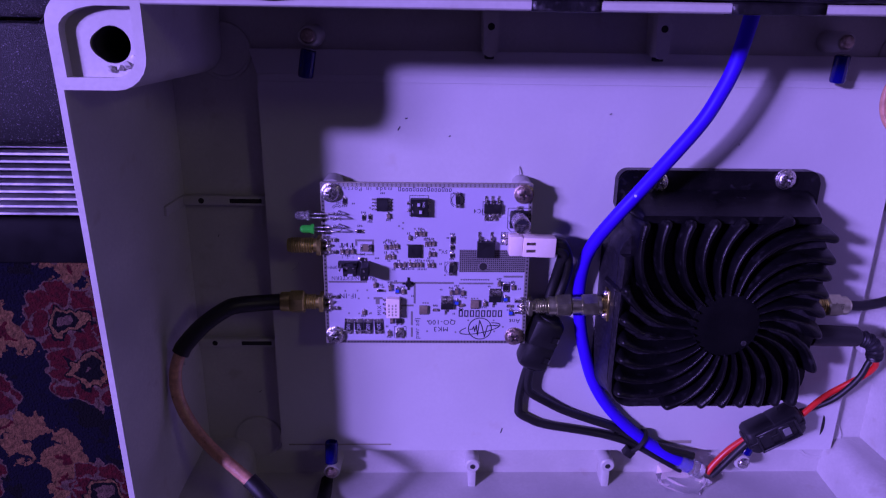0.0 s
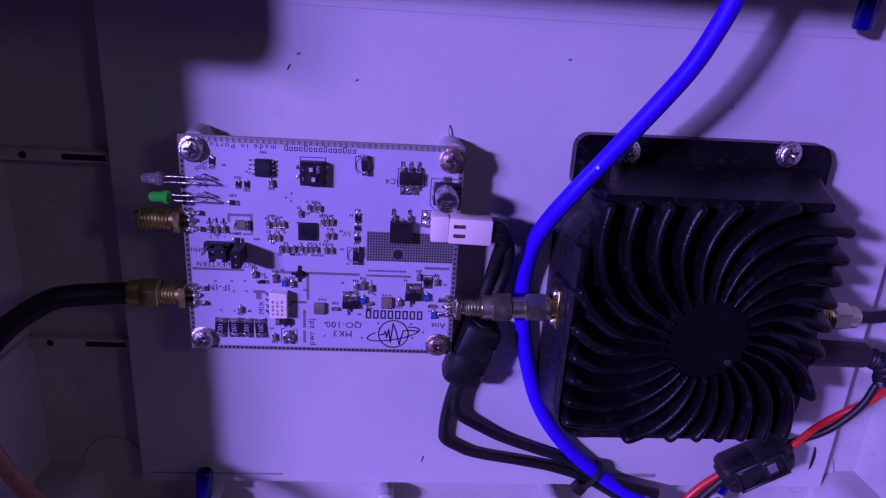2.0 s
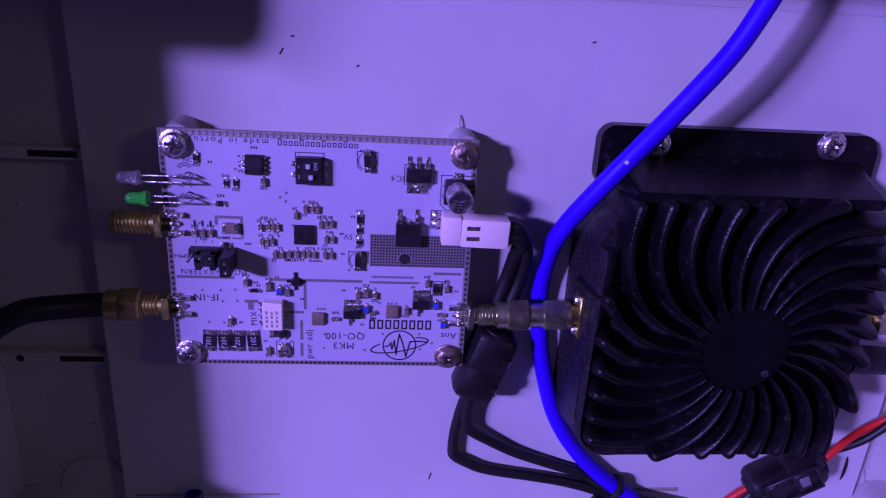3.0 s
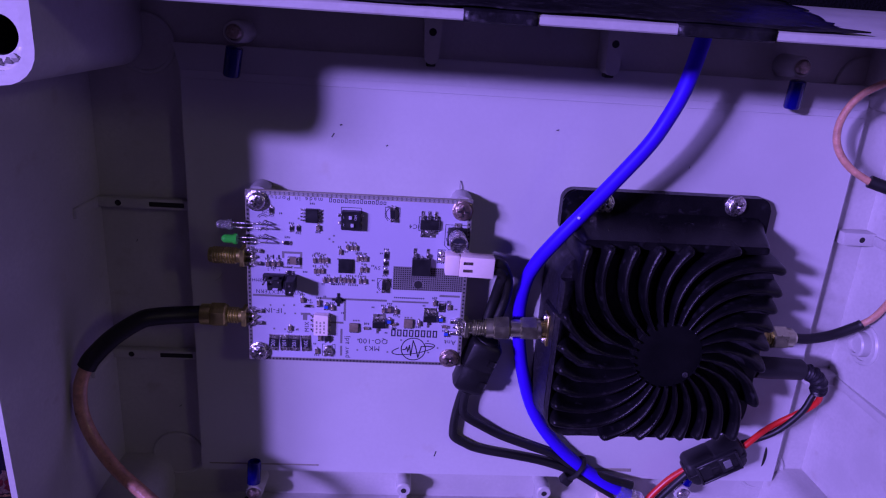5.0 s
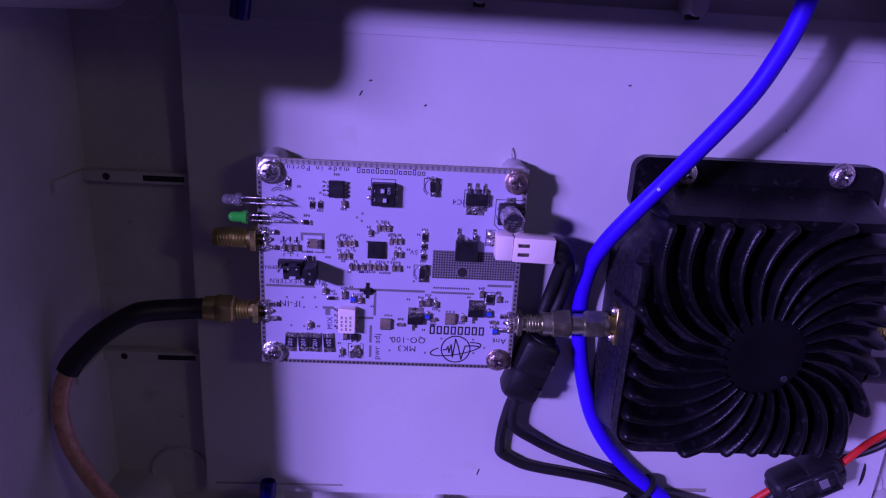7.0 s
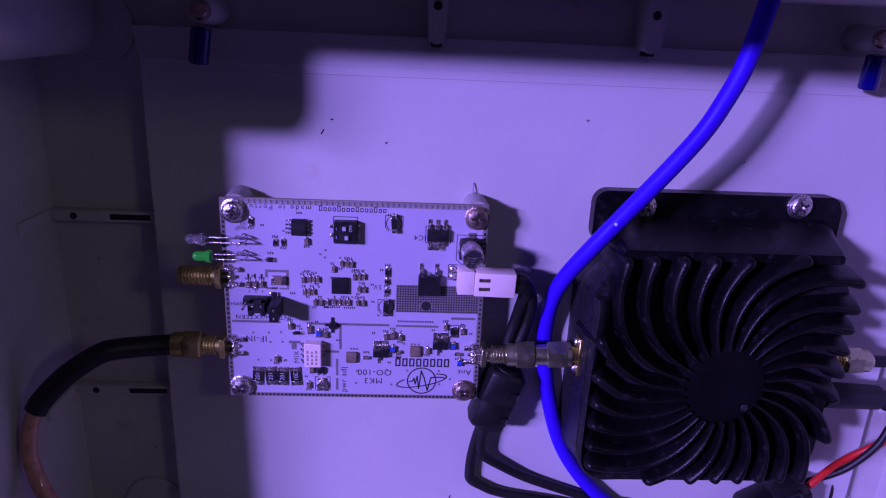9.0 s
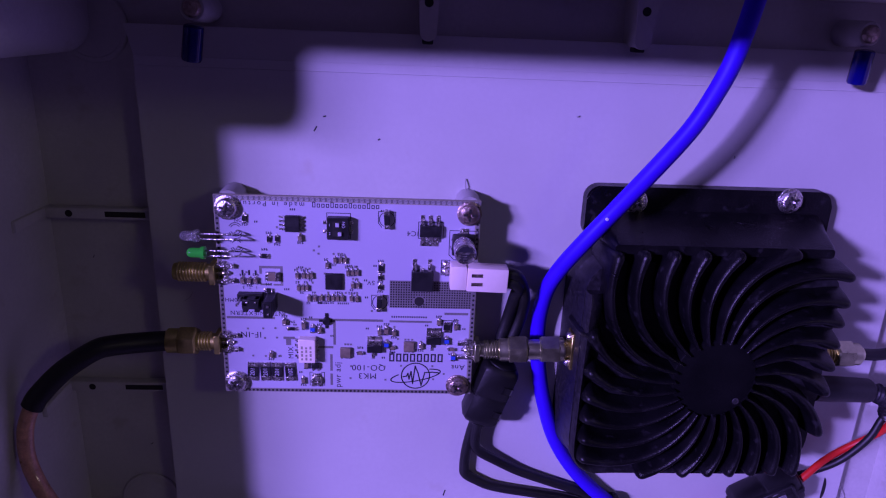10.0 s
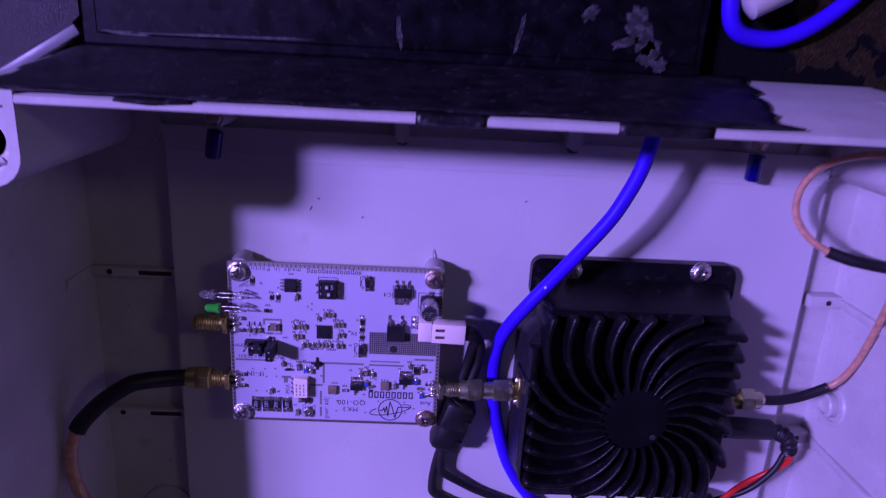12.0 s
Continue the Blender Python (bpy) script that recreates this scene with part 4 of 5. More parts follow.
box(bm, -7.5, -9.8, 0.02, -6.6, -4.6, 0.3), box(bm, -9.4, -7.6, 0.02, -4.6, -6.8, 0.3)
part("transistor", bm, CHIP, board, "tiny round cross-leaded transistor")

# the slide-switch block
bm = mesh()
box(bm, -6.2, 20.6, 0.1, 0.3, 27.4, 2.9, 0.2, 1)
sw = part("switch_block", bm, CHIP, board, "black two-way slide switch block")
for yy in (25.4, 22.6):
    bm = mesh()
    # dark plate painted as the shade of the recess
    box(bm, -4.6, yy - 0.9, 2.88, -2.0, yy + 0.9, 2.95)
    part("recess", bm, HOLESHADE, sw)
    bm = mesh()
    box(bm, -3.6 if yy > 24 else -2.9, yy - 0.6, 2.6, -2.5 if yy > 24 else -1.8, yy + 0.6, 3.6, 0.1, 1)
    part("slider", bm, SOLDERMASK, sw, "white slider")
    bm = mesh()
    box(bm, -7.6, yy - 0.6, 0.02, -6.1, yy + 0.6, 0.9, 0.15, 1)
    part("lead", bm, TIN, sw)
    bm = mesh()
    box(bm, 0.25, yy - 0.6, 0.02, 1.4, yy + 0.6, 0.6, 0.15, 1)
    part("lead", bm, TIN, sw)
for tx_, x, y, s, t in (("ON", -1.2, 25.4, 1.3, 90), ("1", -5.4, 25.2, 1.2, 0), ("2", -5.4, 22.6, 1.2, 0)):
    me, m = lettering(tx_, x, y, s, t)
    me.materials.append(SOLDERMASK)
    o = new("printed_text", me)
    o.parent = sw
    o.matrix_basis = Matrix.Translation((0, 0, 0.00293)) @ m

# the electrolytic can
bm = mesh()
box(bm, 31.6, 15.8, 0.1, 38.6, 22.8, 1.3, 0.5, 2)
ec = part("can_capacitor", bm, CHIP, board, "aluminium can capacitor with a dark printed half")
bm = mesh()
lathe(bm, (35.1, 19.3, 1.2), (0, 0, 1), [(3.05, 0), (3.05, 0.7), (2.85, 0.95), (3.2, 1.3), (3.25, 8.3), (3.0, 8.7), (2.7, 8.7), (2.65, 8.62)], 32)
part("can", bm, STEEL, ec)
bm = mesh()
prism(bm, [(35.1 + 2.5 * math.cos(radians(a)), 19.3 + 2.5 * math.sin(radians(a))) for a in range(15, 166, 10)], 9.80, 9.88)
part("printed_half", bm, INK, ec, "dark printed half circle")
for k in range(3):
    bm = mesh()
    box(bm, 33.8, 18.9 - k * 0.75, 9.80, 36.4 - 0.3 * k, 19.3 - k * 0.75, 9.87)
    part("printed_bar", bm, INK, ec)
bm = mesh()
box(bm, 33.9, 22.6, 0.02, 36.3, 24.4, 0.5, 0.1, 1), box(bm, 33.9, 14.2, 0.02, 36.3, 15.9, 0.5, 0.1, 1)
part("lead", bm, TIN, ec)

# pin headers with jumpers
bm = mesh()
box(bm, -34.0, -0.2, 0.05, -26.3, 2.3, 2.5, 0.2, 1)
hd = part("pin_header", bm, CHIP, board, "black pin header with plastic jumpers")
for i in range(3):
    bm = mesh()
    box(bm, -33.05 + i * 2.54, 0.75, -0.3, -32.4 + i * 2.54, 1.4, 8.6 if i == 0 else 6.5, 0.1, 1)
    part("pin", bm, TIN, hd)
bm = mesh()
box(bm, -31.8, -1.2, 2.5, -26.6, 1.9, 6.2, 0.25, 1), box(bm, -31.8, -2.4, 2.8, -30.2, 1.9, 5.6, 0.2, 1), box(bm, -28.2, -2.4, 2.8, -26.6, 1.9, 5.6, 0.2, 1)
part("jumper", bm, CHIP, hd)
bm = mesh()
box(bm, -25.1, -2.9, 0.05, -22.1, 2.2, 2.5, 0.2, 1), box(bm, -25.0, -3.0, 2.5, -22.2, 2.3, 8.6, 0.25, 1)
jp = part("jumper_block", bm, CHIP, board, "tall black jumper on its pins")
bm = mesh()
box(bm, -24.0, -2.0, 8.5, -23.2, -1.2, 8.9), box(bm, -24.0, 0.6, 8.5, -23.2, 1.4, 8.9)
part("pin", bm, TIN, jp)


# light-emitting diodes laid out over the edge
def led(y, x_tip, lens, label, z):
    bm = mesh()
    x1 = x_tip + 5.4
    prof = [(0.05, 0)] + [(1.52 * math.sin(radians(a)), 1.5 - 1.5 * math.cos(radians(a))) for a in range(15, 91, 15)] + [(1.52, 4.3), (1.95, 4.3), (1.95, 5.4), (0.05, 5.4)]
    lathe(bm, (x_tip, y, z), (1, 0, 0), prof, 20)
    ob = part("indicator_led", bm, lens, board, label)
    bm = mesh()
    box(bm, x_tip + 2.0, y - 1.0, z - 0.6, x_tip + 5.0, y + 0.9, z + 0.4, 0.2, 1)
    part("lead_frame", bm, TIN, ob)
    for dy, xe in ((0.7, -33.4), (-0.9, -32.2)):
        bm = mesh()
        tube(bm, [(x1 - 0.6, y + dy, z), (xe - 1.6, y + dy, z), (xe - 0.3, y + dy, z - 0.3), (xe, y + dy, z - 1.6), (xe, y + dy, 0)], 0.27, 8, 3)
        part("lead", bm, TIN, ob)


led(21.4, -49.0, CLEARPLASTIC, "clear indicator diode with bent leads", 4.6)
led(16.2, -47.4, GREENLENS, "green indicator diode with bent leads", 4.6)


# coaxial sockets
def thread_profile(r, x0, x1, pitch=0.95):
    out, x = [], x0
    while x < x1 - pitch:
        out += [(r - 0.35, x), (r, x + pitch * 0.3), (r, x + pitch * 0.6), (r - 0.35, x + pitch * 0.92)]
        x += pitch
    return out


def edge_socket(x_edge, y, s, length, mat_):
    """An edge-mounted socket; s: the way it points along x."""
    bm = mesh()
    box(bm, x_edge + s * 0.2, y - 3.2, -3.4, x_edge + s * 2.0, y + 3.2, 3.2, 0.25, 1)
    ob = part("coax_socket", bm, mat_, board, "brass coaxial socket soldered to the edge")
    bm = mesh()
    lathe(bm, (x_edge + s * 1.8, y, 0), (s, 0, 0), [(2.6, 0), (2.6, 1.6)] + thread_profile(3.1, 1.6, length - 1) + [(2.7, length - 0.6), (2.5, length - 0.2), (2.1, length - 0.2), (2.0, length - 2.5)], 28)
    part("threaded_barrel", bm, mat_, ob)
    for dy, L in ((2.4, 5.2), (-2.4, 5.2), (0, 4.0)):
        bm = mesh()
        box(bm, x_edge + s * 0.5, y + dy - (0.65 if dy else 0.45), 0.02, x_edge - s * L, y + dy + (0.65 if dy else 0.45), 1.5 if dy else 0.9, 0.15, 1)
        part("socket_leg", bm, TIN, ob)
    bm = mesh()
    for dy in (2.4, -2.4, 0):
        lathe(bm, (x_edge - s * 2.2, y + dy, -0.05), (0, 0, 1), [(1.5, 0), (1.2, 0.7), (0.7, 1.4), (0.2, 1.7)], 12)
    part("solder", bm, TIN, ob, "shiny solder blobs")
    return ob


edge_socket(-40, 8.4, -1, 11.5, BRASS)
edge_socket(-40, -15.0, -1, 9.0, BRASS)
edge_socket(40, -16.4, 1, 10.0, NICKEL)

# supply socket and plug
bm = mesh()
box(bm, 31.2, 6.4, 0.1, 36.2, 14.0, 6.0, 0.3, 2)
sock = part("supply_socket", bm, WHITECON, board, "ivory nylon two-pin supply socket")
for yy in (12.6, 10.2):
    bm = mesh()
    lathe(bm, (29.9, yy, 0), (0, 0, 1), [(1.25, 0), (1.0, 0.5), (0.4, 0.8)], 14)
    box(bm, 29.8, yy - 0.35, 0.3, 31.6, yy + 0.35, 0.95)
    part("pin", bm, TIN, sock)


def screw(x, y, z, r, mat_, parent, washer=True):
    z1 = z + (0.7 if washer else 0)
    bm = mesh()
    prof = [(r, 0), (r, 0.7), (r * 0.95, 1.15), (r * 0.82, 1.55), (r * 0.62, 1.75), (r * 0.34, 1.8), (r * 0.3, 1.3), (r * 0.12, 0.7)]
    lathe(bm, (x, y, z1), (0, 0, 1), prof, 20)
    ob = part("screw", bm, mat_, parent, "cross-head screw", angle=24)
    if washer:
        bm = mesh()
        lathe(bm, (x, y, z), (0, 0, 1), [(r * 1.22, 0), (r * 1.22, 0.55), (r * 1.1, 0.75), (r * 0.6, 0.75)], 28)
        part("washer", bm, mat_, ob)
    a = random.Random(int(x * 10 + y)).uniform(0, 90)
    # dark bars paint the shade in the cross recess
    bm = mesh()
    for k in (0, 90, 180, 270):
        m = Matrix.Translation((x, y, z1)) @ Matrix.Rotation(radians(a + k), 4, "Z")
        box(bm, r * 0.2, -r * 0.11, 1.2, r * 0.6, r * 0.11, 1.84, m=m)
    part("cross_recess", bm, HOLESHADE, ob)
    return ob


for x, y, mt in ((-35.9, 29.2, STEEL), (36.5, 29.2, OLDSTEEL), (35.4, -29.6, OLDSTEEL), (-36.1, -29.2, STEEL)):
    screw(x, y, 0.0, 3.1, mt, board)
    bm = mesh()
    lathe(bm, (x, y + (1.4 if y > 0 else 0), PLATE), (0, 0, 1), [(3.9, 0), (3.9, 5.5), (3.5, 6.5), (3.4, -PLATE - 1.6)], 12)
    if x > 0 and y > 0:
        tube(bm, [(x - 0.6, y + 4.9, PLATE + 1.0), (x - 0.9, y + 6.6, PLATE + 1.2), (x - 0.8, y + 8.4, PLATE + 0.4)], 0.2, 6, 3)
    part("standoff", bm, NYLON, board, "pale nylon standoff")

# ---------------------------------------------------------------- the finned amplifier
amp = thing("power_amplifier", "black cast amplifier with swirling cooling fins, screwed to the plate", "amplifier", 113, -15, PLATE)
HX, HY = 113.4, -17.2          # hub centre
AX0, AX1, AY0, AY1 = 70.6, 154.0, -59.0, 25.0


def tapered(bm, o0, z0, o1, z1):
    a = [bm.verts.new(P(x, y, z0)) for x, y in o0]
    b = [bm.verts.new(P(x, y, z1)) for x, y in o1]
    n = len(a)
    bm.faces.new(a[::-1]), bm.faces.new(b)
    for i in range(n):
        bm.faces.new((a[i], a[(i + 1) % n], b[(i + 1) % n], b[i]))


bm = mesh()
tapered(bm, rounded(AX0, AY0, AX1 - 1.5, AY1 - 5, 9), PLATE + 0.05, rounded(HX - 41.4, HY - 36.9, HX + 38.3, HY + 35.5, 11), 9.5)
part("amplifier_body", bm, DUSTYBLACK, amp)
bm = mesh()
prism(bm, rounded(73.5, 20, 152.6, 37.6, 4.5, 6), PLATE + 0.06, -5.6)
bmesh.ops.bevel(bm, geom=[e for e in bm.edges if all(v.co.z > P(0, 0, -5.7).z for v in e.verts)], offset=0.0006, segments=2, affect="EDGES")
ear = part("mounting_ear", bm, BLACKANOD, amp, "flat black mounting ear")
# shoulder between ear and fins
bm = mesh()
outlines = [(rounded(75.0 + 3.5 * f, 20.4 + 1.4 * f**2, 151.5 - 7.0 * f, 30.4 - 5.8 * f**0.7, 1.0 + 4.0 * (1 - f)), -6.0 + 20.5 * f - 1.4 * max(0.0, f - 0.8) * 5) for f in (0.0, 0.15, 0.35, 0.6, 0.8, 0.92, 1.0)]
rings = [[bm.verts.new(P(x, y, z)) for x, y in o] for o, z in outlines]
for a, b in zip(rings, rings[1:]):
    for q in range(len(a)):
        bm.faces.new((a[q], a[(q + 1) % len(a)], b[(q + 1) % len(a)], b[q]))
bm.faces.new(rings[0][::-1]), bm.faces.new(rings[-1])
part("shoulder", bm, BLACKANOD, amp)
for x, y in ((88.6, 33.0), (138.3, 34.6)):
    screw(x, y, -5.6, 3.3, STEEL, amp)
bm = mesh()
lathe(bm, (HX, HY, -1.0), (0, 0, 1), [(13.2, 0), (13.2, 16.6), (12.9, 17.1), (12.4, 17.2)], 56)
part("hub", bm, BLACKFLAT, amp, "flat round black hub")
bm = mesh()
lathe(bm, (HX + 8.0, HY - 7.6, 16.1), (0, 0, 1), [(1.2, 0), (1.0, 0.3), (0.3, 0.4)], 9)
part("hub_mark", bm, WORN, amp, "small pale chip in the paint")


# the fins are one spiral, repeated round the hub and cut off by the square outline
FIN_STARTS = (63.0, 79.0, 93.0, 108.2, 123.6, 139.2, 155.5, 170.2, 184.2, 198.0, 211.7, 224.8, 238.6, 251.6, 264.8, 278.1, 291.3, 304.6, 317.8, 331.0, 344.3, 357.5, 370.8, 384.0, 397.3, 410.5)


def within_fins(x, y):
    """How far a point lies inside the rounded square that the fins fill, about the hub."""
    cx, cy, hx, hy, r = -0.75, 2.3, 39.2, 38.9, 9.0
    qx, qy = abs(x - cx) - hx + r, abs(y - cy) - hy + r
    return r - math.hypot(max(qx, 0), max(qy, 0)) - min(max(qx, qy), 0)


def fin(start):
    path, r = [], 12.5
    while r < 60:
        q = max(0.0, r - 12.2)
        a = radians(start - 0.143 * q - 0.02586 * q**2 + 0.000108 * q**3)
        x, y = r * math.cos(a), r * math.sin(a)
        if within_fins(x, y) < 0.4:
            break
        path.append((x, y, q))
        r += 0.9 if within_fins(x, y) > 5 else 0.35
    bm = mesh()
    rings = []
    last = len(path) - 1
    for k, (x, y, q) in enumerate(path):
        a, b = path[max(0, k - 1)], path[min(last, k + 1)]
        d = math.hypot(b[0] - a[0], b[1] - a[1])
        nx, ny = -(b[1] - a[1]) / d, (b[0] - a[0]) / d
        left = math.hypot(path[-1][0] - x, path[-1][1] - y)
        f = min(1.0, q / 26)
        top = 17.9 - 0.9 * f
        w = 0.62 + 0.68 * f + 0.4 * max(0.0, 1 - left / 8)
        g = max(0.0, 1 - left / 9) * (0.35 if path[-1][1] > 30 else 1.0)
        if left < 2.2:
            cut = 1 - math.sqrt(max(0.0, 1 - (1 - left / 2.2) ** 2))
            top -= 2.0 * cut
            w *= 1 - 0.5 * cut
            g *= 1 - 0.5 * cut
        half = [(w * 0.16, top), (w * 0.5, top - 0.22), (w * 0.86, top - 1.0), (w * 1.05 + 0.5 * g, top - 2.6), (w * 1.4 + 1.3 * g, top - 7), (w * 2.1 + 1.2 * g, -1.0)]
        prof = [(-o, z) for o, z in half[::-1]] + half
        rings.append([bm.verts.new(P(HX + x + nx * o, HY + y + ny * o, z)) for o, z in prof])
    m = len(rings[0])
    for a, b in zip(rings, rings[1:]):
        for q in range(m):
            bm.faces.new((a[q], a[(q + 1) % m], b[(q + 1) % m], b[q]))
    bm.faces.new(rings[0][::-1]), bm.faces.new(rings[-1])
    part("fin", bm, BLACKANOD, amp, angle=55)


for start in FIN_STARTS:
    fin(start)
# the low rim that closes the grooves along two sides
rim = [(-40.4, 26 - 4 * i) for i in range(14)] + [(-31.8 + 8.6 * math.cos(radians(a)), -28.2 + 8.6 * math.sin(radians(a))) for a in range(195, 271, 15)] + [(-27 + 5 * i, -36.6) for i in range(12)]
bm = mesh()
rings = []
for k, (x, y) in enumerate(rim):
    a, b = rim[max(0, k - 1)], rim[min(len(rim) - 1, k + 1)]
    d = math.hypot(b[0] - a[0], b[1] - a[1])
    nx, ny = -(b[1] - a[1]) / d, (b[0] - a[0]) / d
    wide = 2.6 * max(0.0, 1 - k / 8)  # broader towards the upper corner
    top = 13.2 + 0.6 * wide - 1.6 * (k == 0 or k == len(rim) - 1)
    rings.append([bm.verts.new(P(HX + x + nx * o, HY + y + ny * o, z)) for o, z in ((-1.0, 4), (-0.6, top - 0.8), (0.0, top), (1.1 + wide, top - 1.0), (2.4 + 1.7 * wide, 4))])
for a, b in zip(rings, rings[1:]):
    for q in range(5):
        bm.faces.new((a[q], a[(q + 1) % 5], b[(q + 1) % 5], b[q]))
bm.faces.new(rings[0][::-1]), bm.faces.new(rings[-1])
part("groove_rim", bm, DUSTYBLACK, amp, angle=60)


def flange_socket(x, y, z, s, length):
    """A gold flange with two small screws and the barrel of a coaxial socket."""
    bm = mesh()
    box(bm, x, y - 6.3, z - 2.8, x + s * 1.8, y + 6.3, z + 2.8, 0.25, 1)
    ob = part("coax_flange", bm, BRASS, amp, "gold-plated socket flange")
    bm = mesh()
    lathe(bm, (x + s * 1.7, y, z), (s, 0, 0), [(2.8, 0), (2.8, 1.6)] + thread_profile(3.1, 1.6, length) + [(2.6, length)], 24)
    part("threaded_barrel", bm, BRASS, ob)
    for dy in (-4.5, 4.5):
        bm = mesh()
        lathe(bm, (x + s * 1.7, y + dy, z), (s, 0, 0), [(1.5, 0), (1.5, 0.7), (1.1, 1.3), (0.4, 1.5)], 16)
        part("screw", bm, STEEL, ob)


flange_socket(72.6, -14.6, 2.2, -1, 5.6)
flange_socket(152.5, -14.4, 3.0, 1, 6.0)
bm = mesh()
lathe(bm, (152.0, -28.2, 1.4), (1, 0, 0), [(4.4, 0), (4.4, 2.6), (3.9, 3.0), (2.6, 3.0)], 24)
part("supply_jack", bm, CHIP, amp)

# ---------------------------------------------------------------- connectors and cables
def hex_nut(bm, at, axis, r, h, chamfer=0.5):
    lathe(bm, at, axis, [(r * 0.86, 0), (r, chamfer), (r, h - chamfer), (r * 0.86, h)], 6)


# the rigid coaxial adapter between the board and the amplifier
adapter = thing("coax_adapter", "nickel coaxial adapter joining board and amplifier", "connector", 58, -15.6, 0)
bm = mesh()
ax0, ax1 = Vector((48.2, -16.3, 0.2)), Vector((71.0, -14.8, 2.2))
d_ = (ax1 - ax0).normalized()
hex_nut(bm, ax0 + d_ * 3.2, d_, 4.7, 6.2)
part("coupling_nut", bm, NICKEL, adapter)
bm = mesh()
hex_nut(bm, ax0 + d_ * 13.4, d_, 4.6, 6.4)
part("coupling_nut", bm, NICKEL, adapter)
bm = mesh()
lathe(bm, ax0, d_, [(2.7, 0), (3.7, 0.4), (3.7, 3.2), (2.6, 3.4), (2.6, 9.4), (3.3, 9.6), (3.3, 13.4), (3.9, 13.5), (3.9, 20.8), (3.5, 21.3)], 28)
part("adapter_barrel", bm, NICKEL, adapter)

# blue cable from the notch in the wall, over the ear and under the adapter
blue = thing("blue_cable", "thick bright blue power cable lying over the plate", "cable", 60, -28, PLATE)
BLUEPATH = [(106.0, 95.6, 17.0), (105.6, 91, 16.2), (104.8, 84, 15.0), (103.2, 76, 14.2), (100.2, 68, 13.6), (95.8, 59, 12.9), (88.6, 48.2, 11.4), (79.2, 33.0, 6.0), (71.2, 21.0, 2.8), (65.6, 10.6, -1.2), (62.9, 1.0, -5), (62.2, -12, -7.6), (63.6, -26, -7.8), (66.6, -40, -7.8), (71.8, -55, -7.8), (80.0, -68, -7.8), (91.4, -79.2, -7.0), (104.5, -88.0, -5.5), (117.0, -94.8, -5.0)]
bm = mesh()
tube(bm, BLUEPATH, 2.6, 18, 6)
jacket = part("cable_jacket", bm, BLUECABLE, blue)
bm = mesh()
lathe(bm, (76.6, 30.6, 7.6), (-0.3, 0.2, 1), [(0.55, 0), (0.5, 0.25), (0.1, 0.35)], 10)
part("paint_spot", bm, SOLDERMASK, jacket, "tiny white paint spot")

# cable tie round the blue and black cables
tie = thing("cable_tie", "black nylon tie round the blue and black cables", "cable tie", 93, -81, PLATE)
bm = mesh()
ct, cd = Vector((93.8, -82.6, -6.6)), Vector((0.8, -0.55, 0.0)).normalized()
side = Vector((cd.y, -cd.x, 0))
loop = [ct + side * (0.6 + 5.3 * math.cos(radians(a))) + Vector((0, 0, 1)) * 3.6 * math.sin(radians(a)) for a in range(0, 361, 20)]
tube(bm, loop, 1.0, 8, 2)
part("strap", bm, BLACKCABLE, tie)
bm = mesh()
box(bm, -2.2, -2.0, -1.6, 2.2, 2.0, 2.0, 0.4, 2, m=Matrix.Translation(ct + side * 7.2) @ Matrix.Rotation(radians(-35), 4, "Z"))
part("tie_head", bm, BLACKCABLE, tie)

# ivory plug and its black lead with the ferrite
lead = thing("supply_lead", "black two-core supply lead with an ivory plug", "cable", 45, -60, PLATE)
bm = mesh()
box(bm, 36.3, 6.2, 0.4, 48.8, 13.8, 6.4, 0.35, 2, m=Matrix.Translation((36, 10, 0)) @ Matrix.Rotation(radians(-1.5), 4, "Z") @ Matrix.Translation((-36, -10, 0)))
plug = part("plug", bm, WHITECON, lead, "ivory nylon two-pin plug")
for yy in (11.4, 8.6):
    bm = mesh()
    box(bm, 37.6, yy - 0.55, 6.2, 41.0, yy + 0.55, 6.47)
    part("contact_slot", bm, OLDSTEEL, plug, "brown metal seen in a slot")
    bm = mesh()
    tube(bm, [(48.2, yy, 3.4), (51.0, yy - 0.6, 3.0), (53.0, yy - 2.9, 1.6), (54.4 + (1.0 if yy > 10 else -1.8), 2.2, -1.0), (54.6 + (1.0 if yy > 10 else -3.0), -6, -4.6), (52.2 + (0.8 if yy > 10 else -2.6), -16, -5.6), (50.0, -24.5, -5)], 2.0, 12, 6)
    part("insulated_wire", bm, BLACKCABLE, lead)
bm = mesh()
tube(bm, [(43.8, -44.0, -5.0), (42.2, -50, -7), (40.6, -60, -8.2), (40.2, -67.6, -8.4), (41.0, -70.6, -8.4), (45.6, -73.4, -8.4), (49.4, -75.2, -8.4), (56, -76.8, -8.4), (68, -78.9, -8.4), (80, -81.5, -8.4), (92, -85.6, -8.2), (104, -92, -7), (114, -97.5, -6)], 1.8, 14, 6)
part("insulated_wire", bm, BLACKCABLE, lead)
bm = mesh()
tube(bm, [(44.6, -44.0, -4.2), (43.4, -50, -5.4), (43.4, -56.6, -6.0), (45.6, -60.0, -6.6), (51.0, -63.6, -7.2), (60, -68.8, -8.0), (72, -73.6, -8.4), (84, -78.0, -8.4), (93, -82.6, -7), (106, -86.4, -5.2), (118, -89.5, -4.5)], 1.75, 14, 6)
part("insulated_wire", bm, BLACKCABLE, lead)


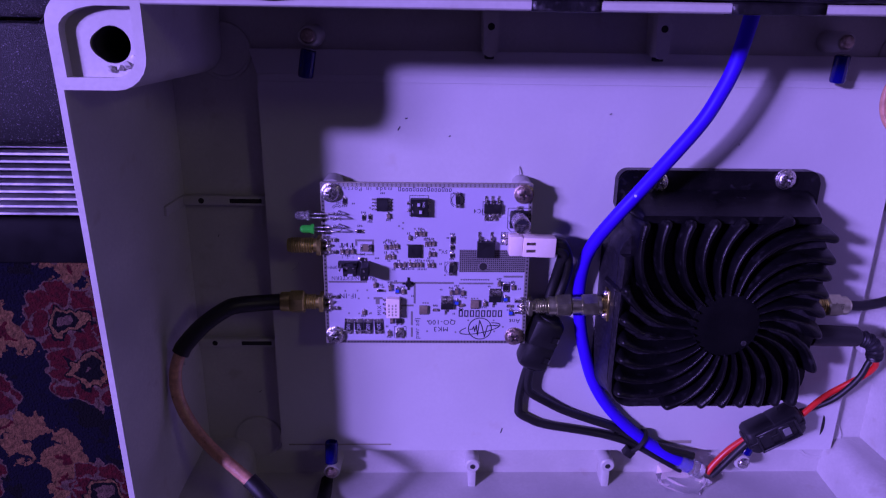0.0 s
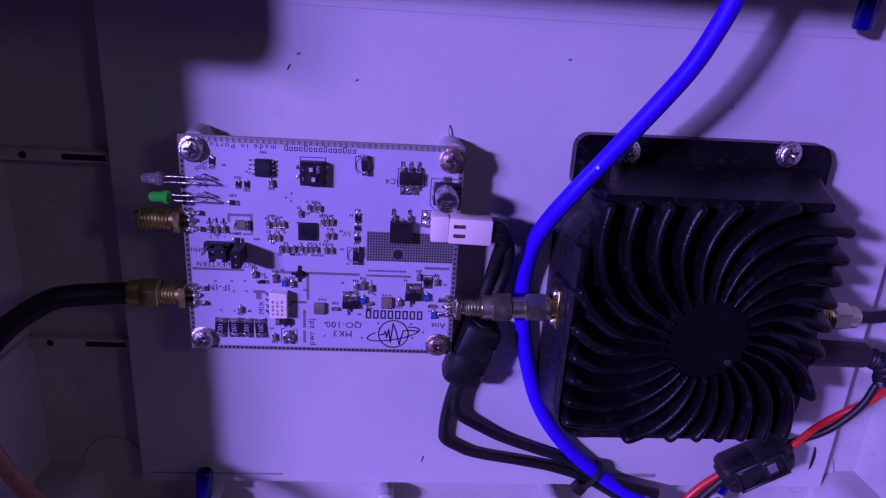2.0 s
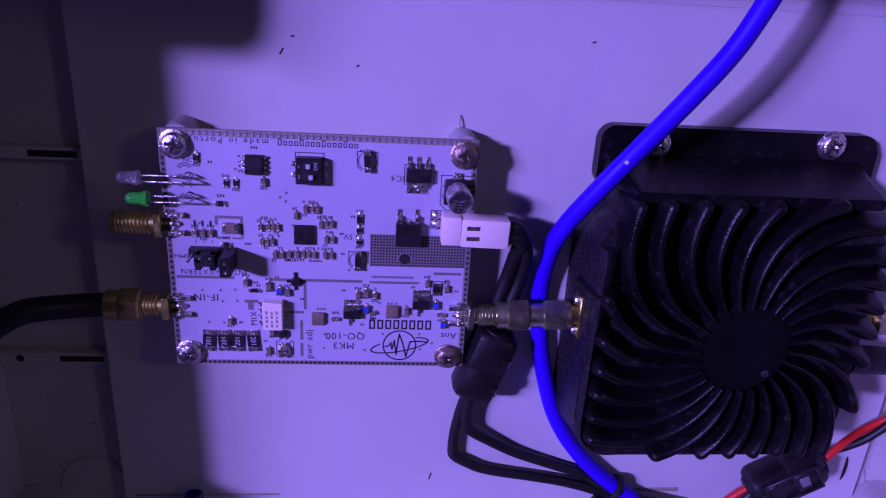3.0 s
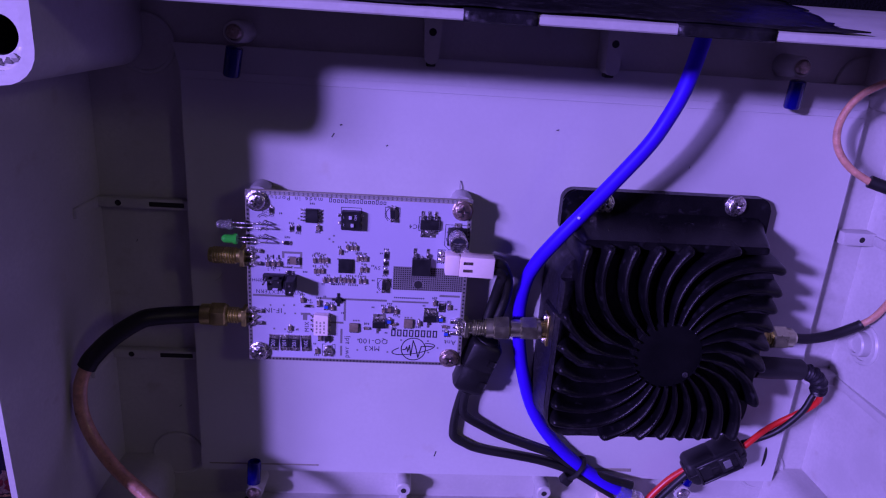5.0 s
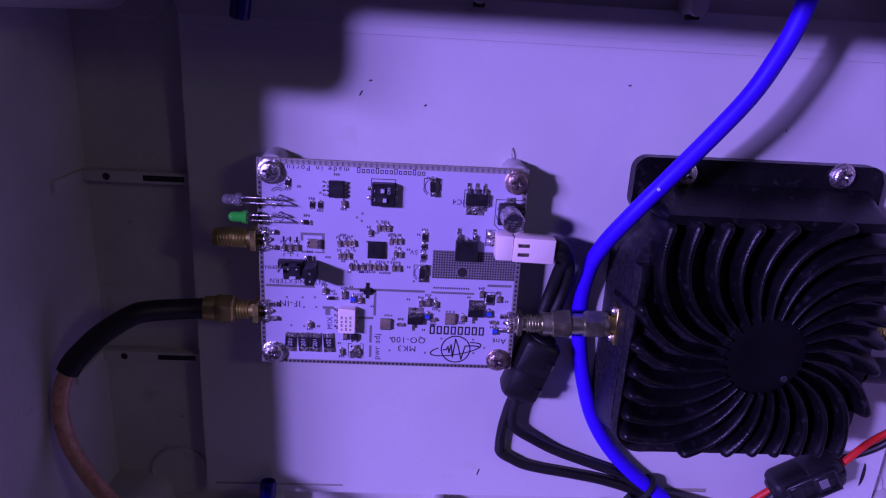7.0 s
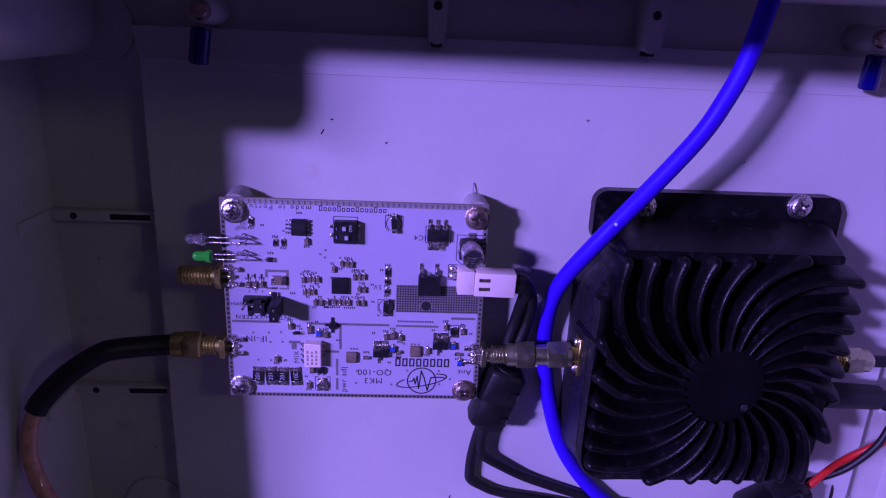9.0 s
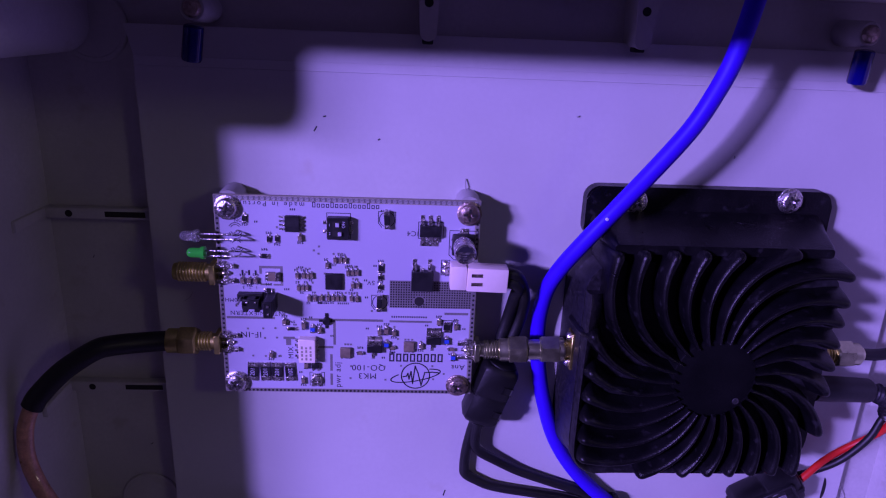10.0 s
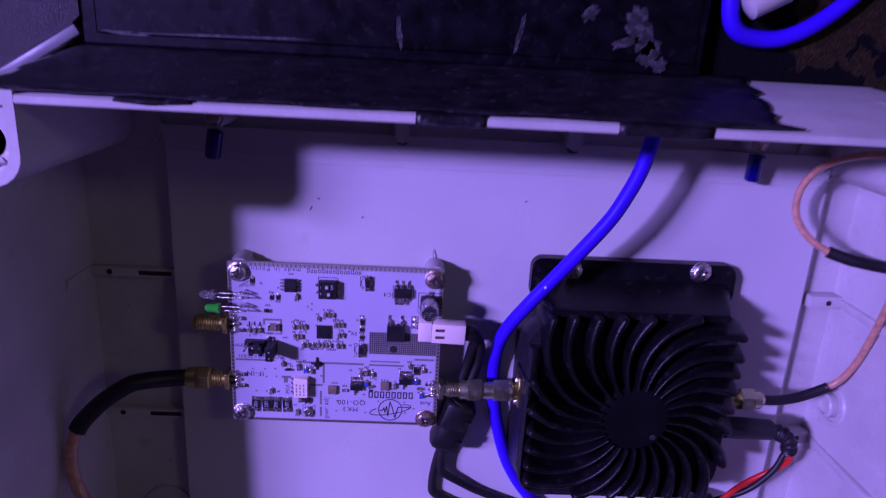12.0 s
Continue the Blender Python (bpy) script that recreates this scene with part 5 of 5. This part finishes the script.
def ferrite(a, b, w, h, label, window):
    a, b = Vector(a), Vector(b)
    c, L = (a + b) / 2, (b - a).length
    m = Matrix.Translation(c) @ (b - a).to_track_quat("X", "Z").to_matrix().to_4x4()
    ob = thing("ferrite_clamp", label, "ferrite", c.x, c.y, PLATE, group="ferrite clamps")
    bm = mesh()
    rings = []
    for fx, sc in ((-0.5, 0.72), (-0.49, 0.82), (-0.45, 0.94), (-0.40, 1.0), (-0.03, 1.0), (-0.02, 0.97), (0.02, 0.97), (0.03, 1.0), (0.40, 1.0), (0.45, 0.94), (0.49, 0.82), (0.5, 0.72)):
        rings.append([bm.verts.new(P(*(m @ Vector((fx * L, y * sc, z * sc))))) for y, z in rounded(-w / 2, -h / 2, w / 2, h / 2, w * 0.24, 2)])
    for p_, q_ in zip(rings, rings[1:]):
        for k in range(len(p_)):
            bm.faces.new((p_[k], p_[(k + 1) % len(p_)], q_[(k + 1) % len(p_)], q_[k]))
    bm.faces.new(rings[0][::-1]), bm.faces.new(rings[-1])
    part("clamp_shell", bm, BLACKCABLE, ob)
    for s in (-1, 1):
        bm = mesh()
        lathe(bm, m @ Vector((s * (L / 2 - 0.6), 0, 0)), (b - a) * s, [(w * 0.36, 0), (w * 0.36, 1.0), (w * 0.30, 1.5), (w * 0.2, 1.5)], 20)
        part("collar", bm, BLACKCABLE, ob)
    if window:
        bm = mesh()
        for x in (-L * 0.22, L * 0.14):
            box(bm, x - L * 0.10, -w * 0.28, h / 2 - 0.4, x + L * 0.10, w * 0.26, h / 2 + 0.35, 0.25, 1, m=m)
        part("latch", bm, CHIP, ob)
        bm = mesh()
        box(bm, -L * 0.5, -w * 0.06, h / 2 - 1.2, L * 0.5, w * 0.06, h / 2 + 0.12, 0.1, 1, m=m)
        part("seam", bm, BLACKCABLE, ob)
        bm = mesh()
        prism_box = [(-L * 0.34, -w * 0.36), (L * 0.36, -w * 0.36), (L * 0.36, w * 0.34), (-L * 0.34, w * 0.34)]
        for (xa, ya), (xb, yb) in zip(prism_box, prism_box[1:] + prism_box[:1]):
            box(bm, min(xa, xb) - 0.5, min(ya, yb) - 0.5, h / 2 - 0.6, max(xa, xb) + 0.5, max(ya, yb) + 0.5, h / 2 + 0.9, 0.25, 1, m=m)
        part("latch_frame", bm, CHIP, ob)
        # small pale patch on top of the latch
        bm = mesh()
        box(bm, L * 0.10, -w * 0.16, h / 2, L * 0.23, w * 0.14, h / 2 + 0.55, 0.15, 1, m=m)
        part("window", bm, GREYSTRIP, ob, "pale patch on the latch")
    else:
        for x in (-L * 0.2, L * 0.24):
            bm = mesh()
            box(bm, x - 1.3, w * 0.2, h / 2 - 1.4, x + 1.3, w * 0.42, h / 2 - 0.1, 0.3, 1, m=m)
            part("latch", bm, BLACKCABLE, ob)
    return ob


ferrite((50.4, -23.2, -3.6), (43.3, -44.4, -4.4), 13.0, 11.4, "black snap-on ferrite clamp on the supply lead", False)
ferrite((139.6, -80.6, -3.4), (160.4, -68.0, -3.0), 12.4, 11.4, "black snap-on ferrite clamp on the red and black wires", True)

# barrel plug with the twisted red and black wires
feed = thing("twisted_supply_wires", "twisted red and black wires with a taped barrel plug", "cable", 170, -60, PLATE)
bm = mesh()
lathe(bm, (155.2, -28.2, 1.4), (1, -0.03, 0), [(3.2, 0), (4.3, 0.6), (4.4, 6), (4.1, 19.5), (3.4, 20.6), (2.6, 20.8)], 24)
part("barrel_plug", bm, BLACKCABLE, feed)
bm = mesh()
tube(bm, [(175.0, -29.0, 1.6), (179.5, -30.2, 2.0), (183.0, -33.4, 2.2), (184.6, -38.5, 1.2)], lambda f: 3.0 + 0.5 * math.sin(f * 37) * 0.6 + 0.3 * math.sin(f * 90), 14, 9)
part("tape_wrap", bm, BLACKTAPE, feed, "lumpy wrap of black tape")
core = smooth_path([(184.6, -37.5, 1.2), (185.0, -42.0, 0.2), (182.6, -48.5, -1.2), (175.0, -57.4, -3.0), (167.0, -63.4, -3.2), (159.5, -68.6, -3.2)], 8)
core2 = smooth_path([(140.5, -80.0, -3.2), (134.6, -86.6, -3.6), (129.4, -94.0, -4.0), (126.5, -99.0, -4.5)], 8)


def strand(path, phase, turns, off):
    out = []
    for i, p in enumerate(path):
        t = (path[min(i + 1, len(path) - 1)] - path[max(i - 1, 0)]).normalized()
        s = t.cross(Vector((0, 0, 1))).normalized()
        w = s.cross(t)
        a = phase + 2 * math.pi * turns * i / (len(path) - 1)
        out.append(p + (s * math.cos(a) + w * math.sin(a)) * off)
    return out


for mat_, ph in ((REDCABLE, 0.9), (BLACKCABLE, 0.9 + math.pi)):
    bm = mesh()
    tube(bm, strand(core, ph, 1.15, 1.3), 1.25, 12, 2)
    part("insulated_wire", bm, mat_, feed)
    bm = mesh()
    tube(bm, strand(core2, ph + 3.6, 0.3, 1.5), 1.4, 12, 2)
    part("insulated_wire", bm, mat_, feed)

# clear sleeve and block where the cables meet
joint = thing("cable_joint", "crinkled clear plastic sleeve over the cable joint", "cable joint", 118, -98, FLOOR)
bm = mesh()
tube(bm, [(112.5, -92.0, -5.0), (117.5, -95.0, -4.6), (122.5, -97.4, -4.6)], lambda f: 3.5 + 0.25 * math.sin(f * 23), 16, 8)
part("sleeve", bm, CLEARPLASTIC, joint)
bm = mesh()
bmesh.ops.create_icosphere(bm, subdivisions=3, radius=1.0)
for v in bm.verts:
    n_ = 1 + 0.28 * noise.noise(v.co * 2.2) + 0.15 * noise.noise(v.co * 5)
    v.co = P(116 + v.co.x * 11 * n_, -104 + v.co.y * 4.6 * n_, -6 + v.co.z * 6.5 * n_)
part("plastic_wrap", bm, CLEARPLASTIC, joint, "crumpled clear film")
bm = mesh()
box(bm, 107, -107.5, FLOOR, 125, -101.5, -9, 0.8, 2)
part("terminal_block", bm, WHITECON, joint, "pale terminal block")

# coaxial lead with the black sleeve and copper-coloured jacket, on the IF socket
coax = thing("coax_lead", "copper-coloured coaxial lead with black sleeve and gold plug", "cable", -90, -50, FLOOR)
bm = mesh()
hex_nut(bm, (-47.6, -15.0, 0.0), (-1, 0, 0), 4.7, 5.8)
lathe(bm, (-53.2, -15.0, 0.0), (-1, 0, 0), [(3.7, 0), (3.9, 0.4), (3.9, 3.6), (3.4, 4.0), (3.0, 4.6)], 24)
part("coax_plug", bm, BRASS, coax, "gold-plated plug")
bm = mesh()
tube(bm, [(-56.6, -15.0, 0.2), (-63, -14.4, 2.8), (-71.0, -13.4, 7.4), (-75.6, -14.0, 10.0), (-83.4, -18.8, 14.0), (-89.8, -25.4, 16.6), (-91.8, -28.8, 17.8)], 3.2, 16, 7)
part("black_sleeve", bm, BLACKCABLE, coax)
bm = mesh()
tube(bm, [(-90.8, -27.0, 17.2), (-92.6, -30.8, 18.4), (-93.6, -36.0, 20.0), (-93.2, -43.0, 21.6), (-90.8, -50.0, 23.2), (-86.2, -57.0, 25.4), (-79.6, -63.4, 28.4), (-71.6, -69.0, 31.4), (-64.4, -74.0, 34.0)], 2.3, 16, 7)
part("coax_jacket", bm, COPPERBRAID, coax)
bm = mesh()
tube(bm, [(-65.6, -73.0, 33.4), (-59.0, -78.5, 36.5), (-53.0, -86.0, 37.5), (-48.0, -96.0, 32.0), (-45.0, -104.0, 18.0), (-44.0, -107.0, 2.0), (-44.0, -107.5, -12.0)], 3.0, 14, 7)
part("black_sleeve", bm, BLACKCABLE, coax)

# coaxial lead on the amplifier's output
coax2 = thing("coax_lead", "thin copper-coloured coaxial lead with dark sleeve on the amplifier", "cable", 185, 10, FLOOR)
bm = mesh()
hex_nut(bm, (158.2, -14.4, 3.0), (1, 0, 0), 4.6, 6.0)
lathe(bm, (164.0, -14.4, 3.0), (1, 0, 0), [(3.7, 0), (3.7, 2.6), (2.6, 3.0), (2.4, 4.0)], 24)
part("coax_plug", bm, NICKEL, coax2)
bm = mesh()
tube(bm, [(167.4, -14.4, 3.0), (174, -14.4, 3.2), (182, -12.4, 3.6), (190.2, -8.3, 4.2), (192.2, -6.8, 4.6)], 1.95, 14, 7)
part("dark_sleeve", bm, BLACKCABLE, coax2)
bm = mesh()
tube(bm, [(190.8, -7.9, 4.3), (195.2, -3.6, 5.6), (197.6, 5.0, 8.5), (197.6, 17.0, 13), (195.6, 30, 19), (193.2, 44, 25), (193.0, 58, 28), (194.5, 72, 26)], 1.3, 14, 7)
part("coax_jacket", bm, COPPERBRAID, coax2)
coax3 = thing("coax_lead", "thin copper-coloured coaxial lead looped against the wall", "cable", 175, 65, FLOOR)
bm = mesh()
tube(bm, [(198, 77, 24), (190, 83.4, 23), (180.5, 86.2, 20), (172.6, 83.6, 13), (167.2, 77.6, 6.6), (164.8, 69.0, 3.4), (165.6, 60.4, 3.6), (170.2, 53.4, 6.2), (177.6, 48.6, 10)], 1.3, 14, 7)
part("coax_jacket", bm, COPPERBRAID, coax3)
bm = mesh()
tube(bm, [(176.4, 49.4, 9.5), (183, 47.6, 12), (190, 46.6, 14), (200, 45.6, 16)], 2.2, 14, 6)
part("dark_sleeve", bm, BLACKCABLE, coax3)

# ---------------------------------------------------------------- things round the enclosure
case = thing("finned_equipment_case", "textured black metal case with aluminium cooling fins", "case", -210, 100)
bm = mesh()
box(bm, -330, 49, -Z0, -112, 88.5, 20, 2.0, 2)
part("case_cover", bm, TEXTURED, case)
bm = mesh()
box(bm, -330, 89.2, -Z0, -123.5, 330, -14, 2.0, 2)
part("case_cover", bm, TEXTURED, case)
bm = mesh()
prism(bm, [(-123.3, 95.0), (-94.6, 112.4), (-91.0, 116.0), (-91.0, 330), (-123.3, 330)], -Z0, -14.2)
part("case_ledge", bm, TEXTURED, case)
# pale strip added along the ledge's slanting edge
bm = mesh()
box(bm, 0, -3.9, -Z0, 35.0, 0, -13.6, 0.8, 2, m=Matrix.Translation((-123.0, 95.0, 0)) @ Matrix.Rotation(math.atan2(17.4, 28.7), 4, "Z"))
part("edge_trim", bm, GREYSTRIP, case, "pale grey strip along the ledge")
bm = mesh()
box(bm, -330, 22.0, -Z0, -112, 48.8, -8, 0.5, 1)
part("fin_base", bm, BLACKFLAT, case)
for i in range(10):
    y = 23.6 + i * 2.67
    bm = mesh()
    box(bm, -329, y - 0.55, -8, -113, y + 0.55, 13.0, 0.2, 1)
    part("cooling_fin", bm, FINMETAL, case)
bm = mesh()
box(bm, -330, -4, -Z0, -112, 21.6, -12, 1.0, 2)
part("case_foot", bm, BLACKFLAT, case)

panel = thing("black_plastic_case", "scuffed black plastic case lying beside the enclosure", "case", 20, 200)
bm = mesh()
box(bm, -89, 106.4, -Z0, 128, 420, -11, 1.2, 3)
part("case_body", bm, BLACKCASE, panel)
bm = mesh()
box(bm, -84, 110.5, -11.2, 125, 417, -10.4, 0.7, 3)
part("raised_lid", bm, BLACKCASE, panel)
for x, y, rx, ry, turn, seed in ((104.5, 121, 4.2, 8.5, 25, 1), (108.5, 113.5, 3.2, 5.0, -30, 5), (99.5, 117, 5.0, 1.6, 15, 9), (112.5, 109.6, 2.6, 2.4, 40, 14), (-40, 111.6, 30, 0.4, 1, 21), (-74, 110.9, 7, 0.6, -4, 27), (20, 116, 1.0, 6.0, 8, 31), (62, 118, 0.8, 7.0, -12, 36), (86, 126, 3.4, 2.2, 50, 40)):
    out = []
    for a in range(0, 360, 10):
        f = 1 + 0.45 * noise.noise((2.2 * math.cos(radians(a)), 2.2 * math.sin(radians(a)), seed)) + 0.3 * noise.noise((6 * math.cos(radians(a)), 6 * math.sin(radians(a)), seed))
        u, v = rx * f * math.cos(radians(a)), ry * f * math.sin(radians(a))
        c_, s_ = math.cos(radians(turn)), math.sin(radians(turn))
        out.append((x + u * c_ - v * s_, y + u * s_ + v * c_))
    bm = mesh()
    prism(bm, out, -10.5, -10.32)
    part("scuff", bm, WORN, panel, "pale rubbed patch")

outer = thing("outdoor_cable", "thick bright blue cable with a white plug outside the box", "cable", 160, 125)
bm = mesh()
tube(bm, [(135, 150, -12), (135.5, 132, -13), (139, 123.6, -14), (147, 120.8, -15), (158, 121.6, -15), (170, 128, -15), (182, 139, -15), (200, 160, -15)], 3.0, 16, 7)
part("cable_jacket", bm, BLUECABLE, outer)
bm = mesh()
lathe(bm, (139, 131, -8), (1, 0.55, 0), [(3, 0), (5.2, 1.0), (5.4, 14), (4.6, 16), (3, 17)], 22)
part("plug", bm, PLASTIC, outer, "white plastic plug")
